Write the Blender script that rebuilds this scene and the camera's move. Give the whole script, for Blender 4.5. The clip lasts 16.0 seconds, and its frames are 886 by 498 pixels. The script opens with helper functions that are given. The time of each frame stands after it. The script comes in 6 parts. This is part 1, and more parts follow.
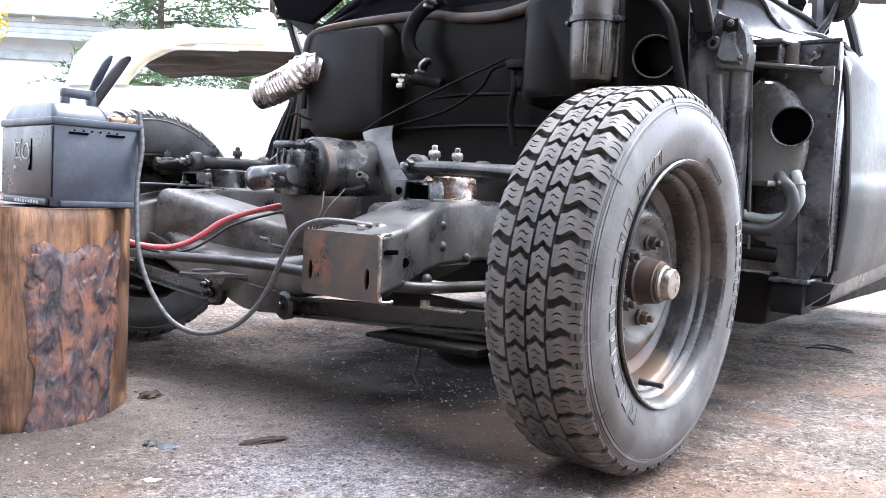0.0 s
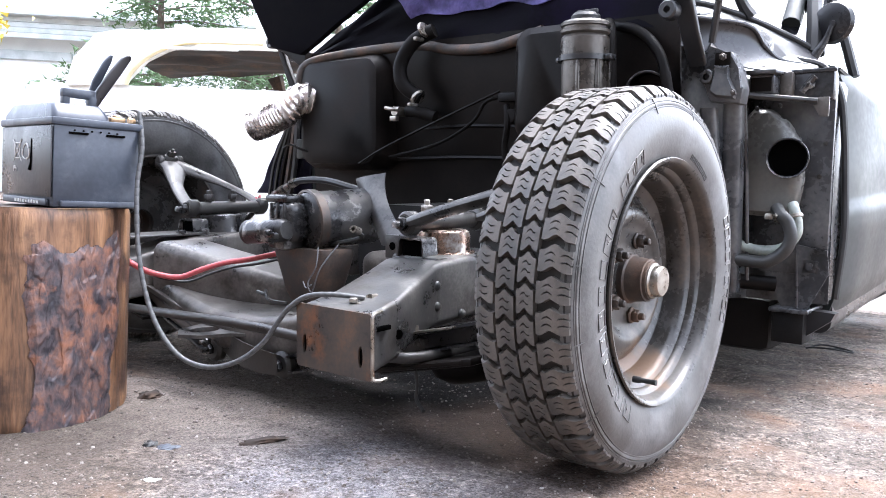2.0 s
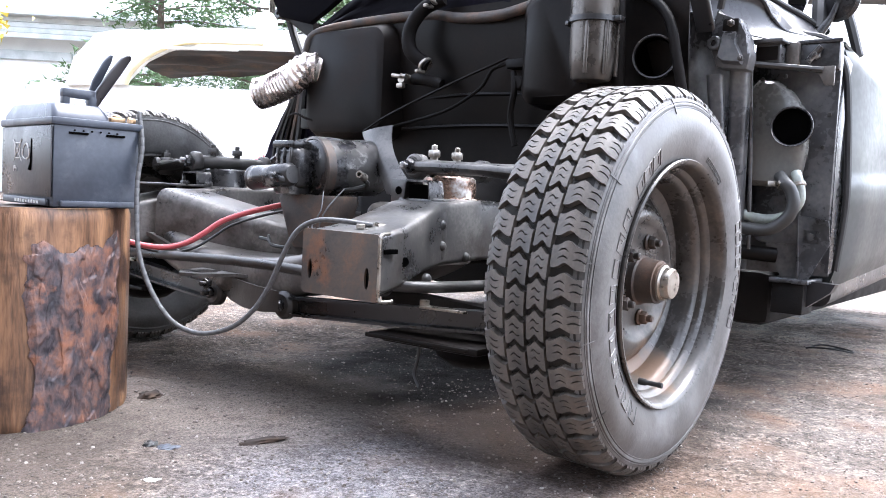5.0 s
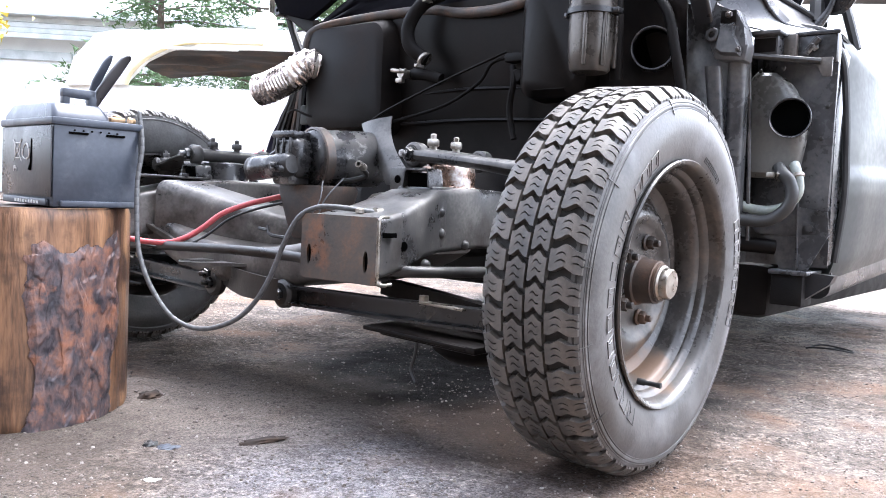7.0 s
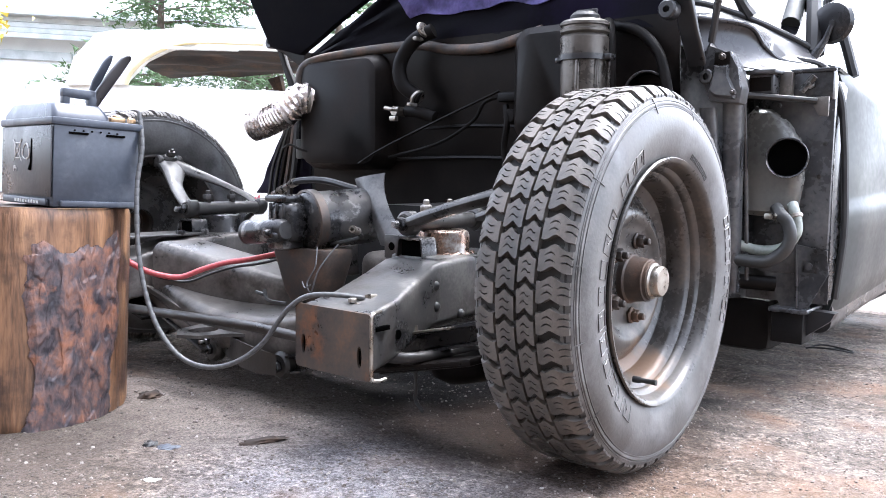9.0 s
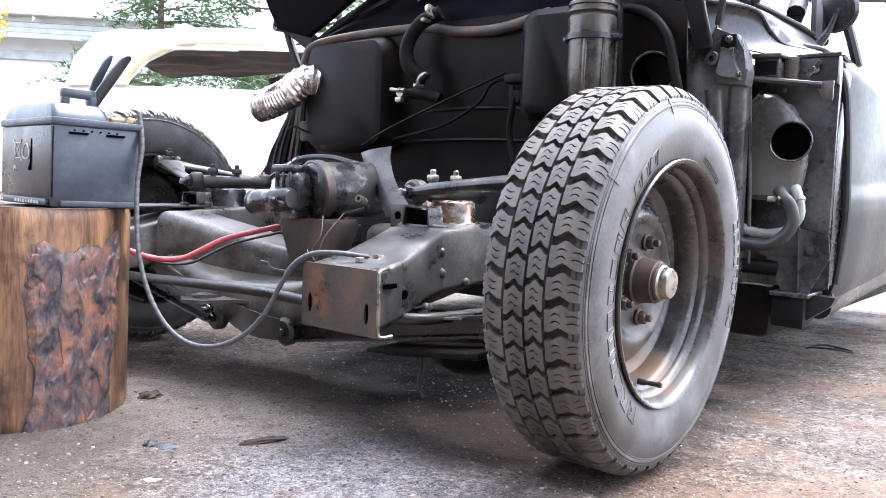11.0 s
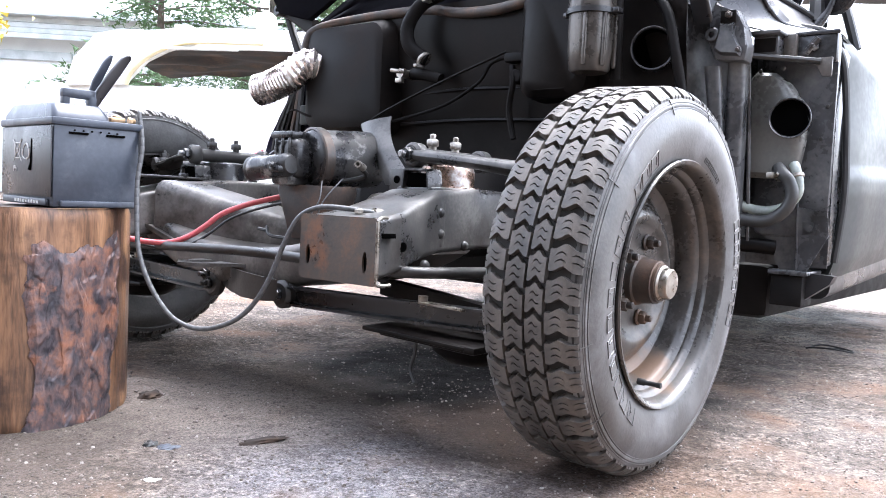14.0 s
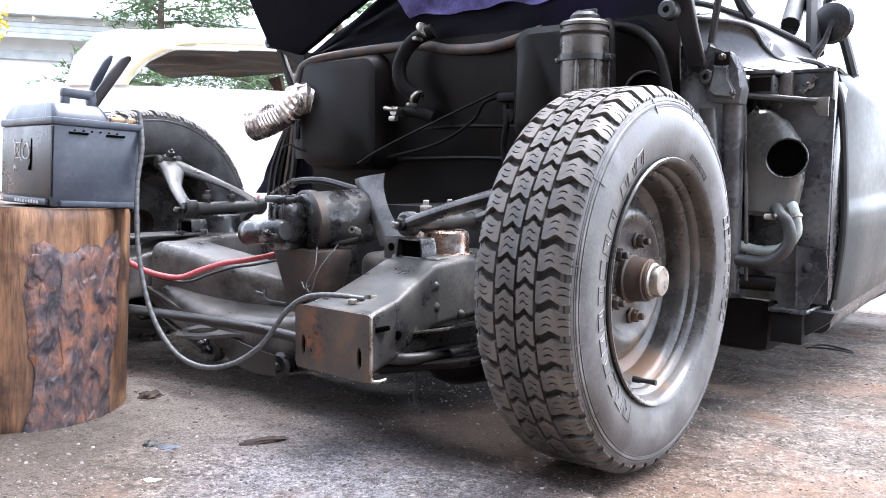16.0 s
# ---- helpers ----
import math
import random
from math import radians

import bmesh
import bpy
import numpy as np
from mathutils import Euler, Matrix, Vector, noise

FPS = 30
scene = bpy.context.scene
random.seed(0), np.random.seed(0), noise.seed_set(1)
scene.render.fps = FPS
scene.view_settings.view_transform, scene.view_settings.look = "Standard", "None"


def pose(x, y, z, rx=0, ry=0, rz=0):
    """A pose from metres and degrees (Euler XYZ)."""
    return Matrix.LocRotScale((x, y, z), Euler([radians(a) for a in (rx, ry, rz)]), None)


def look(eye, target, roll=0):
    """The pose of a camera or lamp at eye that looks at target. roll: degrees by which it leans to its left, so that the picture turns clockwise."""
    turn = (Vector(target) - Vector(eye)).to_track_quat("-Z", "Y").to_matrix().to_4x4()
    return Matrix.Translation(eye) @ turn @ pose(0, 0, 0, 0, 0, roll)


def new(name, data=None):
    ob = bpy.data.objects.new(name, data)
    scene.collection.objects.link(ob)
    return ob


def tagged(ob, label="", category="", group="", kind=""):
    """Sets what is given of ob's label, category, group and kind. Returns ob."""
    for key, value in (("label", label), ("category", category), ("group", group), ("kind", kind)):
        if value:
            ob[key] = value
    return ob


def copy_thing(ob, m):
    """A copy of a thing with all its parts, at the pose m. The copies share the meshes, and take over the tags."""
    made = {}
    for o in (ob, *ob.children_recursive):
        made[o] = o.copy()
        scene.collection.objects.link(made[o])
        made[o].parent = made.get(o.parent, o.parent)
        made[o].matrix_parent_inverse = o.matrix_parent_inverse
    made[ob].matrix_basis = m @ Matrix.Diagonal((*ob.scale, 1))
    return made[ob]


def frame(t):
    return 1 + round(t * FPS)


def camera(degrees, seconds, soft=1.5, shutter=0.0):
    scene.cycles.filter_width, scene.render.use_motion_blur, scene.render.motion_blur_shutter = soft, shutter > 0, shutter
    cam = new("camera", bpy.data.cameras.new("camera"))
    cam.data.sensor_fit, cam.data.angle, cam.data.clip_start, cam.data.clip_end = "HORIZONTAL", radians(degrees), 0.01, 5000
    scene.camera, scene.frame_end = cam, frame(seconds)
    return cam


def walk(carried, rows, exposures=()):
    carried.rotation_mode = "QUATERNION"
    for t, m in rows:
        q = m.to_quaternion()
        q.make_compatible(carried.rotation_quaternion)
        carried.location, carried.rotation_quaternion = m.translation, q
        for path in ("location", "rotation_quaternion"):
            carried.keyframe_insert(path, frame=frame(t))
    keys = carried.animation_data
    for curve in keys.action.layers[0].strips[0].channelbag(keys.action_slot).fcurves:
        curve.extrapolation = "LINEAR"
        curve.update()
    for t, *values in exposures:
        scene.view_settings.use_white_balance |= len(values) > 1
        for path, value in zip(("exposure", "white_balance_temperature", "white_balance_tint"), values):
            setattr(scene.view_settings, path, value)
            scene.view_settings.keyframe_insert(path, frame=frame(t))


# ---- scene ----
# A lowered old saloon with its front panels off rises and sinks on its air springs.
EYE = (0.0, 0.0, 0.4615)
cam = camera(56.43, 16.0, 0.9)
VIEW = look(EYE, (0.0, 0.99772, 0.4615 - 0.06745), 2.82)
walk(cam, [(0.0, VIEW), (16.0, VIEW)], [(0.0, 3.4, 5850, 13), (16.0, 3.4, 5850, 13)])

# ---- world, sun ----
world = bpy.data.worlds.new("sky")
scene.world = world
world.use_nodes = True
wn, wl = world.node_tree.nodes, world.node_tree.links
sky = wn.new("ShaderNodeTexSky")
sky.sky_type, sky.sun_disc = "NISHITA", False
sky.sun_elevation, sky.sun_rotation = radians(62), radians(40)
sky.air_density, sky.dust_density = 1.0, 4.0
pale = wn.new("ShaderNodeHueSaturation")
pale.inputs["Saturation"].default_value = 0.3
wl.new(sky.outputs[0], pale.inputs["Color"])
wl.new(pale.outputs[0], wn["Background"].inputs[0])
wn["Background"].inputs[1].default_value = 0.13
sun = new("sun", bpy.data.lights.new("sun", "SUN"))
sun.data.energy, sun.data.angle, sun.data.color = 1.2, radians(55), (1.0, 0.96, 0.9)
sun.matrix_world = look((2.2, 2.6, 6.5), (0, 0, 0))


# ---- materials ----
def material(name, colours, rough=0.6, metal=0.0, scale=12.0, bump=0.15, fine=120.0, rough_var=0.15, per_piece=0.0, stretch=(1, 1, 1), coat=0.0, gloss=0.5, stain=None):
    """Colours blend along coarse noise, with fine grain in colour, roughness and relief; scale in cycles a metre."""
    m = bpy.data.materials.new(name)
    m.use_nodes = True
    n, l = m.node_tree.nodes, m.node_tree.links
    b = n["Principled BSDF"]
    co = n.new("ShaderNodeTexCoord")
    mp = n.new("ShaderNodeMapping")
    mp.inputs["Scale"].default_value = stretch
    l.new(co.outputs["Object"], mp.inputs["Vector"])
    big, small = n.new("ShaderNodeTexNoise"), n.new("ShaderNodeTexNoise")
    big.inputs["Scale"].default_value, big.inputs["Detail"].default_value = scale, 6
    small.inputs["Scale"].default_value, small.inputs["Detail"].default_value = fine, 3
    for t in (big, small):
        l.new(mp.outputs[0], t.inputs["Vector"])
    mix = n.new("ShaderNodeMath")
    mix.operation = "MULTIPLY_ADD"
    mix.inputs[1].default_value, mix.inputs[2].default_value = 0.3, -0.15
    l.new(small.outputs[0], mix.inputs[0])
    add = n.new("ShaderNodeMath")
    l.new(big.outputs[0], add.inputs[0])
    l.new(mix.outputs[0], add.inputs[1])
    ramp = n.new("ShaderNodeValToRGB")
    e = ramp.color_ramp.elements
    while len(e) < len(colours):
        e.new(0.5)
    for i, c in enumerate(colours):
        e[i].position = 0.32 + 0.36 * i / max(1, len(colours) - 1)
        e[i].color = (*c, 1)
    l.new(add.outputs[0], ramp.inputs[0])
    tone = ramp.outputs[0]
    if per_piece:
        info, hsv = n.new("ShaderNodeObjectInfo"), n.new("ShaderNodeHueSaturation")
        k = n.new("ShaderNodeMath")
        k.operation = "MULTIPLY_ADD"
        k.inputs[1].default_value, k.inputs[2].default_value = per_piece, 1 - per_piece / 2
        l.new(info.outputs["Random"], k.inputs[0])
        l.new(k.outputs[0], hsv.inputs["Value"])
        l.new(tone, hsv.inputs["Color"])
        tone = hsv.outputs[0]
    if stain:
        # a second layer: (colour, cycles a metre, from, to)
        sn, edge, over = n.new("ShaderNodeTexNoise"), n.new("ShaderNodeMapRange"), n.new("ShaderNodeMix")
        sn.inputs["Scale"].default_value, sn.inputs["Detail"].default_value, sn.inputs["Roughness"].default_value = stain[1], 8, 0.62
        l.new(co.outputs["Object"], sn.inputs["Vector"])
        edge.inputs["From Min"].default_value, edge.inputs["From Max"].default_value = stain[2:4]
        l.new(sn.outputs[0], edge.inputs["Value"])
        over.data_type = "RGBA"
        over.inputs[7].default_value = (*stain[0], 1)
        l.new(edge.outputs[0], over.inputs[0])
        l.new(tone, over.inputs[6])
        tone = over.outputs[2]
    l.new(tone, b.inputs["Base Color"])
    rr = n.new("ShaderNodeMapRange")
    rr.inputs["To Min"].default_value, rr.inputs["To Max"].default_value = max(0.03, rough - rough_var), min(1, rough + rough_var)
    rr.inputs["From Min"].default_value, rr.inputs["From Max"].default_value = 0.3, 0.7
    l.new(add.outputs[0], rr.inputs["Value"])
    l.new(rr.outputs[0], b.inputs["Roughness"])
    b.inputs["Metallic"].default_value = metal
    b.inputs["Coat Weight"].default_value, b.inputs["Specular IOR Level"].default_value = coat, gloss
    if bump:
        bp = n.new("ShaderNodeBump")
        bp.inputs["Strength"].default_value, bp.inputs["Distance"].default_value = bump, 0.004
        l.new(add.outputs[0], bp.inputs["Height"])
        l.new(bp.outputs[0], b.inputs["Normal"])
    return m


# Below real black paint: the bonnet's shade over the bay is in the colour.
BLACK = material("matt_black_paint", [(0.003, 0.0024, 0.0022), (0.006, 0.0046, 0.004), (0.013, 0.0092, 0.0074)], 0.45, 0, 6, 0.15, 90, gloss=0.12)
PANEL = material("dusty_black_panel_paint", [(0.03, 0.031, 0.034), (0.07, 0.071, 0.075), (0.14, 0.138, 0.135)], 0.3, 0.2, 7, 0.1, 80, stain=((0.02, 0.019, 0.018), 9, 0.52, 0.66))
BLACK_SATIN = material("satin_black_paint", [(0.012, 0.012, 0.013), (0.022, 0.022, 0.024)], 0.33, 0, 6, 0.05, 70)
UNDERSEAL = material("underseal", [(0.005, 0.0045, 0.0045), (0.014, 0.012, 0.011)], 0.7, 0, 14, 0.4, 160, gloss=0.2)
STEEL = material("painted_frame_steel", [(0.027, 0.027, 0.028), (0.055, 0.054, 0.054), (0.082, 0.079, 0.075), (0.15, 0.143, 0.135)], 0.36, 0.15, 11, 0.2, 130, stain=((0.03, 0.022, 0.017), 8, 0.52, 0.66))
STEEL_WORN = material("worn_steel", [(0.015, 0.015, 0.017), (0.027, 0.026, 0.026), (0.05, 0.047, 0.044)], 0.3, 0.25, 24, 0.18, 140, stain=((0.3, 0.29, 0.28), 13, 0.545, 0.63))
STEEL_DUSTY = material("dusty_frame_steel", [(0.032, 0.029, 0.027), (0.085, 0.077, 0.07), (0.11, 0.1, 0.09), (0.18, 0.163, 0.147)], 0.4, 0.2, 10, 0.2, 130, stain=((0.024, 0.019, 0.015), 7, 0.52, 0.68))
ARM = material("forged_arm", [(0.022, 0.021, 0.02), (0.05, 0.047, 0.044)], 0.42, 0.2, 20, 0.25, 150)
FORGED = material("grey_forged_steel", [(0.03, 0.029, 0.028), (0.06, 0.057, 0.054), (0.11, 0.105, 0.10)], 0.38, 0.3, 15, 0.25, 150)
RUSTY = material("rusty_plate", [(0.026, 0.024, 0.024), (0.05, 0.042, 0.037), (0.07, 0.052, 0.04), (0.11, 0.066, 0.042)], 0.4, 0.2, 14, 0.25, 140, stain=((0.165, 0.072, 0.034), 12, 0.53, 0.66))
RUST = material("rust", [(0.022, 0.018, 0.016), (0.05, 0.036, 0.028), (0.1, 0.062, 0.042)], 0.6, 0, 18, 0.3, 160)
BARE = material("bare_steel", [(0.16, 0.14, 0.115), (0.42, 0.39, 0.35)], 0.36, 0.8, 35, 0.15, 150)
WELD = material("weld_bright_steel", [(0.10, 0.08, 0.07), (0.3, 0.2, 0.15), (0.65, 0.63, 0.6)], 0.28, 0.8, 25, 0.2, 150)
TYRE = material("tyre_rubber", [(0.04, 0.0395, 0.039), (0.07, 0.0685, 0.067), (0.11, 0.107, 0.104)], 0.45, 0, 13, 0.25, 170, stain=((0.14, 0.14, 0.145), 9, 0.52, 0.7))
TREAD = material("dusty_tread_rubber", [(0.042, 0.0385, 0.035), (0.077, 0.068, 0.06), (0.12, 0.105, 0.092)], 0.55, 0, 20, 0.35, 200, per_piece=0.35)
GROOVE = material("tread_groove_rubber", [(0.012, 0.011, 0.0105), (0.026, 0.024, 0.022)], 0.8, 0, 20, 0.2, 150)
RIM = material("worn_wheel_paint", [(0.028, 0.027, 0.026), (0.045, 0.043, 0.041), (0.065, 0.06, 0.056), (0.1, 0.085, 0.07)], 0.3, 0.15, 10, 0.15, 140, stain=((0.022, 0.019, 0.016), 14, 0.54, 0.66))
# RUBBER darkened for the bay, whose shade is put into the colour.
BAY_RUBBER = material("bay_shaded_rubber", [(0.004, 0.0036, 0.0034), (0.009, 0.0075, 0.0068)], 0.6, 0, 20, 0.1, 150, gloss=0.1)
RUBBER = material("black_rubber", [(0.012, 0.012, 0.013), (0.028, 0.028, 0.028)], 0.55, 0, 20, 0.1, 150)
HOSE = material("grey_hose_rubber", [(0.2, 0.22, 0.2), (0.36, 0.39, 0.35)], 0.4, 0, 20, 0.1, 150)
BRASS = material("dull_brass", [(0.35, 0.2, 0.1), (0.6, 0.42, 0.25)], 0.35, 0.7, 30, 0.1, 150)
CABLE = material("dusty_cable", [(0.05, 0.05, 0.052), (0.1, 0.1, 0.1)], 0.5, 0, 20, 0.1, 150)
RED = material("red_cable", [(0.38, 0.05, 0.06), (0.5, 0.11, 0.11)], 0.4, 0, 20, 0.05, 150)
ALU = material("crumpled_foil", [(0.5, 0.42, 0.38), (0.8, 0.74, 0.7)], 0.24, 0.85, 30, 0.45, 160)
PLASTIC = material("battery_plastic", [(0.03, 0.036, 0.05), (0.045, 0.053, 0.07), (0.07, 0.08, 0.1)], 0.42, 0, 9, 0.12, 110, stain=((0.11, 0.12, 0.14), 11, 0.55, 0.72))
PLASTIC_DARK = material("battery_label", [(0.022, 0.02, 0.022), (0.035, 0.032, 0.034)], 0.35, 0, 10, 0.05, 120)
WHITE_INK = material("pale_ink", [(0.5, 0.48, 0.47), (0.62, 0.6, 0.58)], 0.6, 0, 20, 0, 100)
BARK = material("pine_bark", [(0.026, 0.023, 0.029), (0.06, 0.047, 0.052), (0.125, 0.075, 0.066), (0.2, 0.1, 0.07)], 0.5, 0, 34, 1.0, 150, stretch=(1, 1, 0.7), stain=((0.24, 0.105, 0.062), 17, 0.54, 0.66))
WOOD = material("peeled_log", [(0.05, 0.027, 0.017), (0.15, 0.078, 0.042), (0.25, 0.132, 0.068), (0.36, 0.2, 0.1)], 0.45, 0, 24, 0.7, 240, stretch=(1, 1, 0.14), stain=((0.05, 0.028, 0.02), 9, 0.49, 0.62))
WOOD_END = material("sawn_log_end", [(0.05, 0.04, 0.034), (0.12, 0.085, 0.06)], 0.85, 0, 20, 0.4, 120)
BODY = material("satin_grey_body_paint", [(0.024, 0.027, 0.026), (0.031, 0.035, 0.034), (0.04, 0.043, 0.041)], 0.45, 0.1, 3, 0.03, 60, gloss=0.3)
DUCT = material("olive_grey_duct_paint", [(0.1, 0.1, 0.092), (0.14, 0.138, 0.128), (0.18, 0.175, 0.16)], 0.36, 0.1, 5, 0.06, 80, stain=((0.06, 0.055, 0.048), 9, 0.55, 0.7))
DARK_HOSE = material("dark_hose_rubber", [(0.022, 0.022, 0.021), (0.042, 0.041, 0.039)], 0.45, 0, 20, 0.1, 150)
COWL = material("black_cowl_paint", [(0.03, 0.03, 0.033), (0.06, 0.06, 0.064)], 0.36, 0.1, 5, 0.04, 80)
PURPLE = material("black_cloth", [(0.002, 0.002, 0.004), (0.004, 0.0035, 0.007), (0.009, 0.007, 0.018)], 0.8, 0, 4, 0.4, 80, gloss=0.08)
VIOLET = material("violet_cloth", [(0.035, 0.03, 0.09), (0.1, 0.085, 0.24), (0.17, 0.15, 0.36)], 0.7, 0, 9, 0.4, 80, gloss=0.2)
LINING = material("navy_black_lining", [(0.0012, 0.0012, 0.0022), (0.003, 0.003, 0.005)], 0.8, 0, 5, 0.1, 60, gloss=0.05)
CLEAR_TIN = material("dull_tin", [(0.06, 0.053, 0.047), (0.13, 0.118, 0.105)], 0.36, 0.6, 14, 0.1, 100)
# Near-black for slots, holes and throats: their shade is put into the colour.
DARK_VOID = material("recess_shade", [(0.0012, 0.0012, 0.0012), (0.002, 0.002, 0.002)], 0.9, 0, 20, 0, 50, gloss=0.0)
VAN_WHITE = material("chalky_cream_paint", [(0.74, 0.72, 0.66), (0.85, 0.84, 0.8)], 0.55, 0, 3, 0.03, 60)
VAN_YELLOW = material("faded_yellow_paint", [(0.72, 0.58, 0.3), (0.8, 0.7, 0.48)], 0.5, 0, 3, 0.05, 60)
VAN_LINING = material("torn_roof_lining", [(0.012, 0.01, 0.009), (0.035, 0.024, 0.018), (0.09, 0.055, 0.035)], 0.9, 0, 5, 0.5, 60)
# for the unseen wall behind the camera
DARK_WALL = material("unseen_wall_dark", [(0.03, 0.028, 0.026), (0.07, 0.062, 0.055)], 0.9, 0, 3, 0.2, 40)
SCREEN = material("dark_screen_glass", [(0.01, 0.01, 0.012), (0.014, 0.014, 0.016)], 0.06, 0, 3, 0, 40, rough_var=0.02)
WALL = material("pale_rendered_wall", [(0.62, 0.64, 0.63), (0.75, 0.77, 0.76)], 0.9, 0, 2, 0.2, 40)
# Paler than grey boards: the washed-out haze of distance is in the colour.
ROOFING = material("grey_roof_boards", [(0.42, 0.46, 0.46), (0.6, 0.64, 0.64)], 0.8, 0, 4, 0.2, 40)
# Needle greens are lightened too, the overbright background being put into them.
NEEDLES = material("spruce_needles", [(0.06, 0.11, 0.045), (0.1, 0.17, 0.075), (0.14, 0.21, 0.11)], 0.7, 0, 5, 0, 30)
LEAVES = material("yellow_leaves", [(0.35, 0.27, 0.03), (0.6, 0.5, 0.08)], 0.6, 0, 5, 0, 30)
TRUNK = material("tree_bark", [(0.06, 0.05, 0.04), (0.14, 0.11, 0.09)], 0.9, 0, 8, 0.5, 40)


def muddy(m, colour, at, near, far):
    """Dried mud with a ragged outline round one place on the thing."""
    n, l = m.node_tree.nodes, m.node_tree.links
    b = n["Principled BSDF"]
    co, d, k, w, mix, r = (n.new("ShaderNode" + x) for x in ("TexCoord", "VectorMath", "Math", "TexNoise", "Mix", "MapRange"))
    d.operation, k.operation, mix.data_type = "DISTANCE", "MULTIPLY_ADD", "RGBA"
    d.inputs[1].default_value = at
    w.inputs["Scale"].default_value, w.inputs["Detail"].default_value = 24, 6
    k.inputs[1].default_value = 0.12
    l.new(co.outputs["Object"], d.inputs[0])
    l.new(co.outputs["Object"], w.inputs["Vector"])
    l.new(w.outputs[0], k.inputs[0])
    l.new(d.outputs["Value"], k.inputs[2])
    r.inputs["From Min"].default_value, r.inputs["From Max"].default_value = near, far
    r.inputs["To Min"].default_value, r.inputs["To Max"].default_value = 0.9, 0.0
    l.new(k.outputs[0], r.inputs["Value"])
    old = b.inputs["Base Color"].links[0].from_socket
    l.new(r.outputs[0], mix.inputs[0])
    l.new(old, mix.inputs[6])
    mix.inputs[7].default_value = (*colour, 1)
    l.new(mix.outputs[2], b.inputs["Base Color"])


muddy(RIM, (0.135, 0.082, 0.05), (-0.045, 0.02, -0.165), 0.095, 0.125)


def asphalt():
    """Worn, damp asphalt: pale dry dust, dark wet film, rusty soil stain, stone grain; sky sheen and shade under the
    car in the colour.
    """
    m = bpy.data.materials.new("worn_damp_asphalt")
    m.use_nodes = True
    n, l = m.node_tree.nodes, m.node_tree.links
    b = n["Principled BSDF"]
    co = n.new("ShaderNodeTexCoord")

    def noise_at(scale, detail, rough=0.55):
        t = n.new("ShaderNodeTexNoise")
        t.inputs["Scale"].default_value, t.inputs["Detail"].default_value, t.inputs["Roughness"].default_value = scale, detail, rough
        l.new(co.outputs["Object"], t.inputs["Vector"])
        return t.outputs[0]

    def ramp_of(value, stops):
        r = n.new("ShaderNodeValToRGB")
        e = r.color_ramp.elements
        while len(e) < len(stops):
            e.new(0.5)
        for i, (p, c) in enumerate(stops):
            e[i].position, e[i].color = p, (*c, 1)
        l.new(value, r.inputs[0])
        return r.outputs[0]

    def blend(kind, fac, a, c):
        x = n.new("ShaderNodeMix")
        x.data_type, x.blend_type = "RGBA", kind
        if isinstance(fac, float):
            x.inputs[0].default_value = fac
        else:
            l.new(fac, x.inputs[0])
        l.new(a, x.inputs[6])
        l.new(c, x.inputs[7])
        return x.outputs[2]

    grain = noise_at(210, 4, 0.75)
    stone = n.new("ShaderNodeTexVoronoi")
    stone.inputs["Scale"].default_value = 55
    l.new(co.outputs["Object"], stone.inputs["Vector"])
    patches = noise_at(2.6, 7)
    wet = noise_at(1.7, 5, 0.6)
    base = ramp_of(patches, [(0.34, (0.105, 0.087, 0.075)), (0.5, (0.142, 0.12, 0.105)), (0.66, (0.18, 0.156, 0.14))])
    speck = ramp_of(grain, [(0.40, (0.52, 0.51, 0.5)), (0.5, (0.95, 0.94, 0.93)), (0.6, (1.4, 1.38, 1.35))])
    c = blend("MULTIPLY", 1.0, base, speck)
    grit = ramp_of(noise_at(70, 5, 0.75), [(0.38, (0.5, 0.48, 0.46)), (0.5, (0.97, 0.96, 0.95)), (0.64, (1.35, 1.33, 1.3))])
    c = blend("MULTIPLY", 1.0, c, grit)
    chips = ramp_of(stone.outputs["Distance"], [(0.0, (2.2, 2.15, 2.1)), (0.2, (1, 1, 1)), (0.5, (0.6, 0.6, 0.6))])
    c = blend("MULTIPLY", 0.7, c, chips)
    cells = n.new("ShaderNodeTexVoronoi")
    cells.inputs["Scale"].default_value = 105
    l.new(co.outputs["Object"], cells.inputs["Vector"])
    sep = n.new("ShaderNodeSeparateColor")
    l.new(cells.outputs["Color"], sep.inputs[0])
    c = blend("MULTIPLY", 1.0, c, ramp_of(sep.outputs[0], [(0.0, (0.68, 0.66, 0.65)), (0.35, (0.94, 0.93, 0.92)), (0.75, (1.06, 1.06, 1.05)), (0.97, (1.6, 1.58, 1.55))]))
    c = blend("MULTIPLY", 1.0, c, ramp_of(noise_at(13, 7, 0.7), [(0.36, (0.5, 0.48, 0.47)), (0.5, (1, 1, 1)), (0.64, (1.35, 1.34, 1.34))]))
    soil = ramp_of(noise_at(3.4, 5), [(0.52, (0, 0, 0)), (0.68, (1, 1, 1))])
    rgb = n.new("ShaderNodeRGB")
    rgb.outputs[0].default_value = (0.16, 0.095, 0.06, 1)
    c = blend("MIX", soil, c, rgb.outputs[0])
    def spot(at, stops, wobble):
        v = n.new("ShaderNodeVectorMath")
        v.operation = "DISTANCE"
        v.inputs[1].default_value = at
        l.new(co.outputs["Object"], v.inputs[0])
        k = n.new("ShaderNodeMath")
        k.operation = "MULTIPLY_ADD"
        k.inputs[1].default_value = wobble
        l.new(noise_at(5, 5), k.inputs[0])
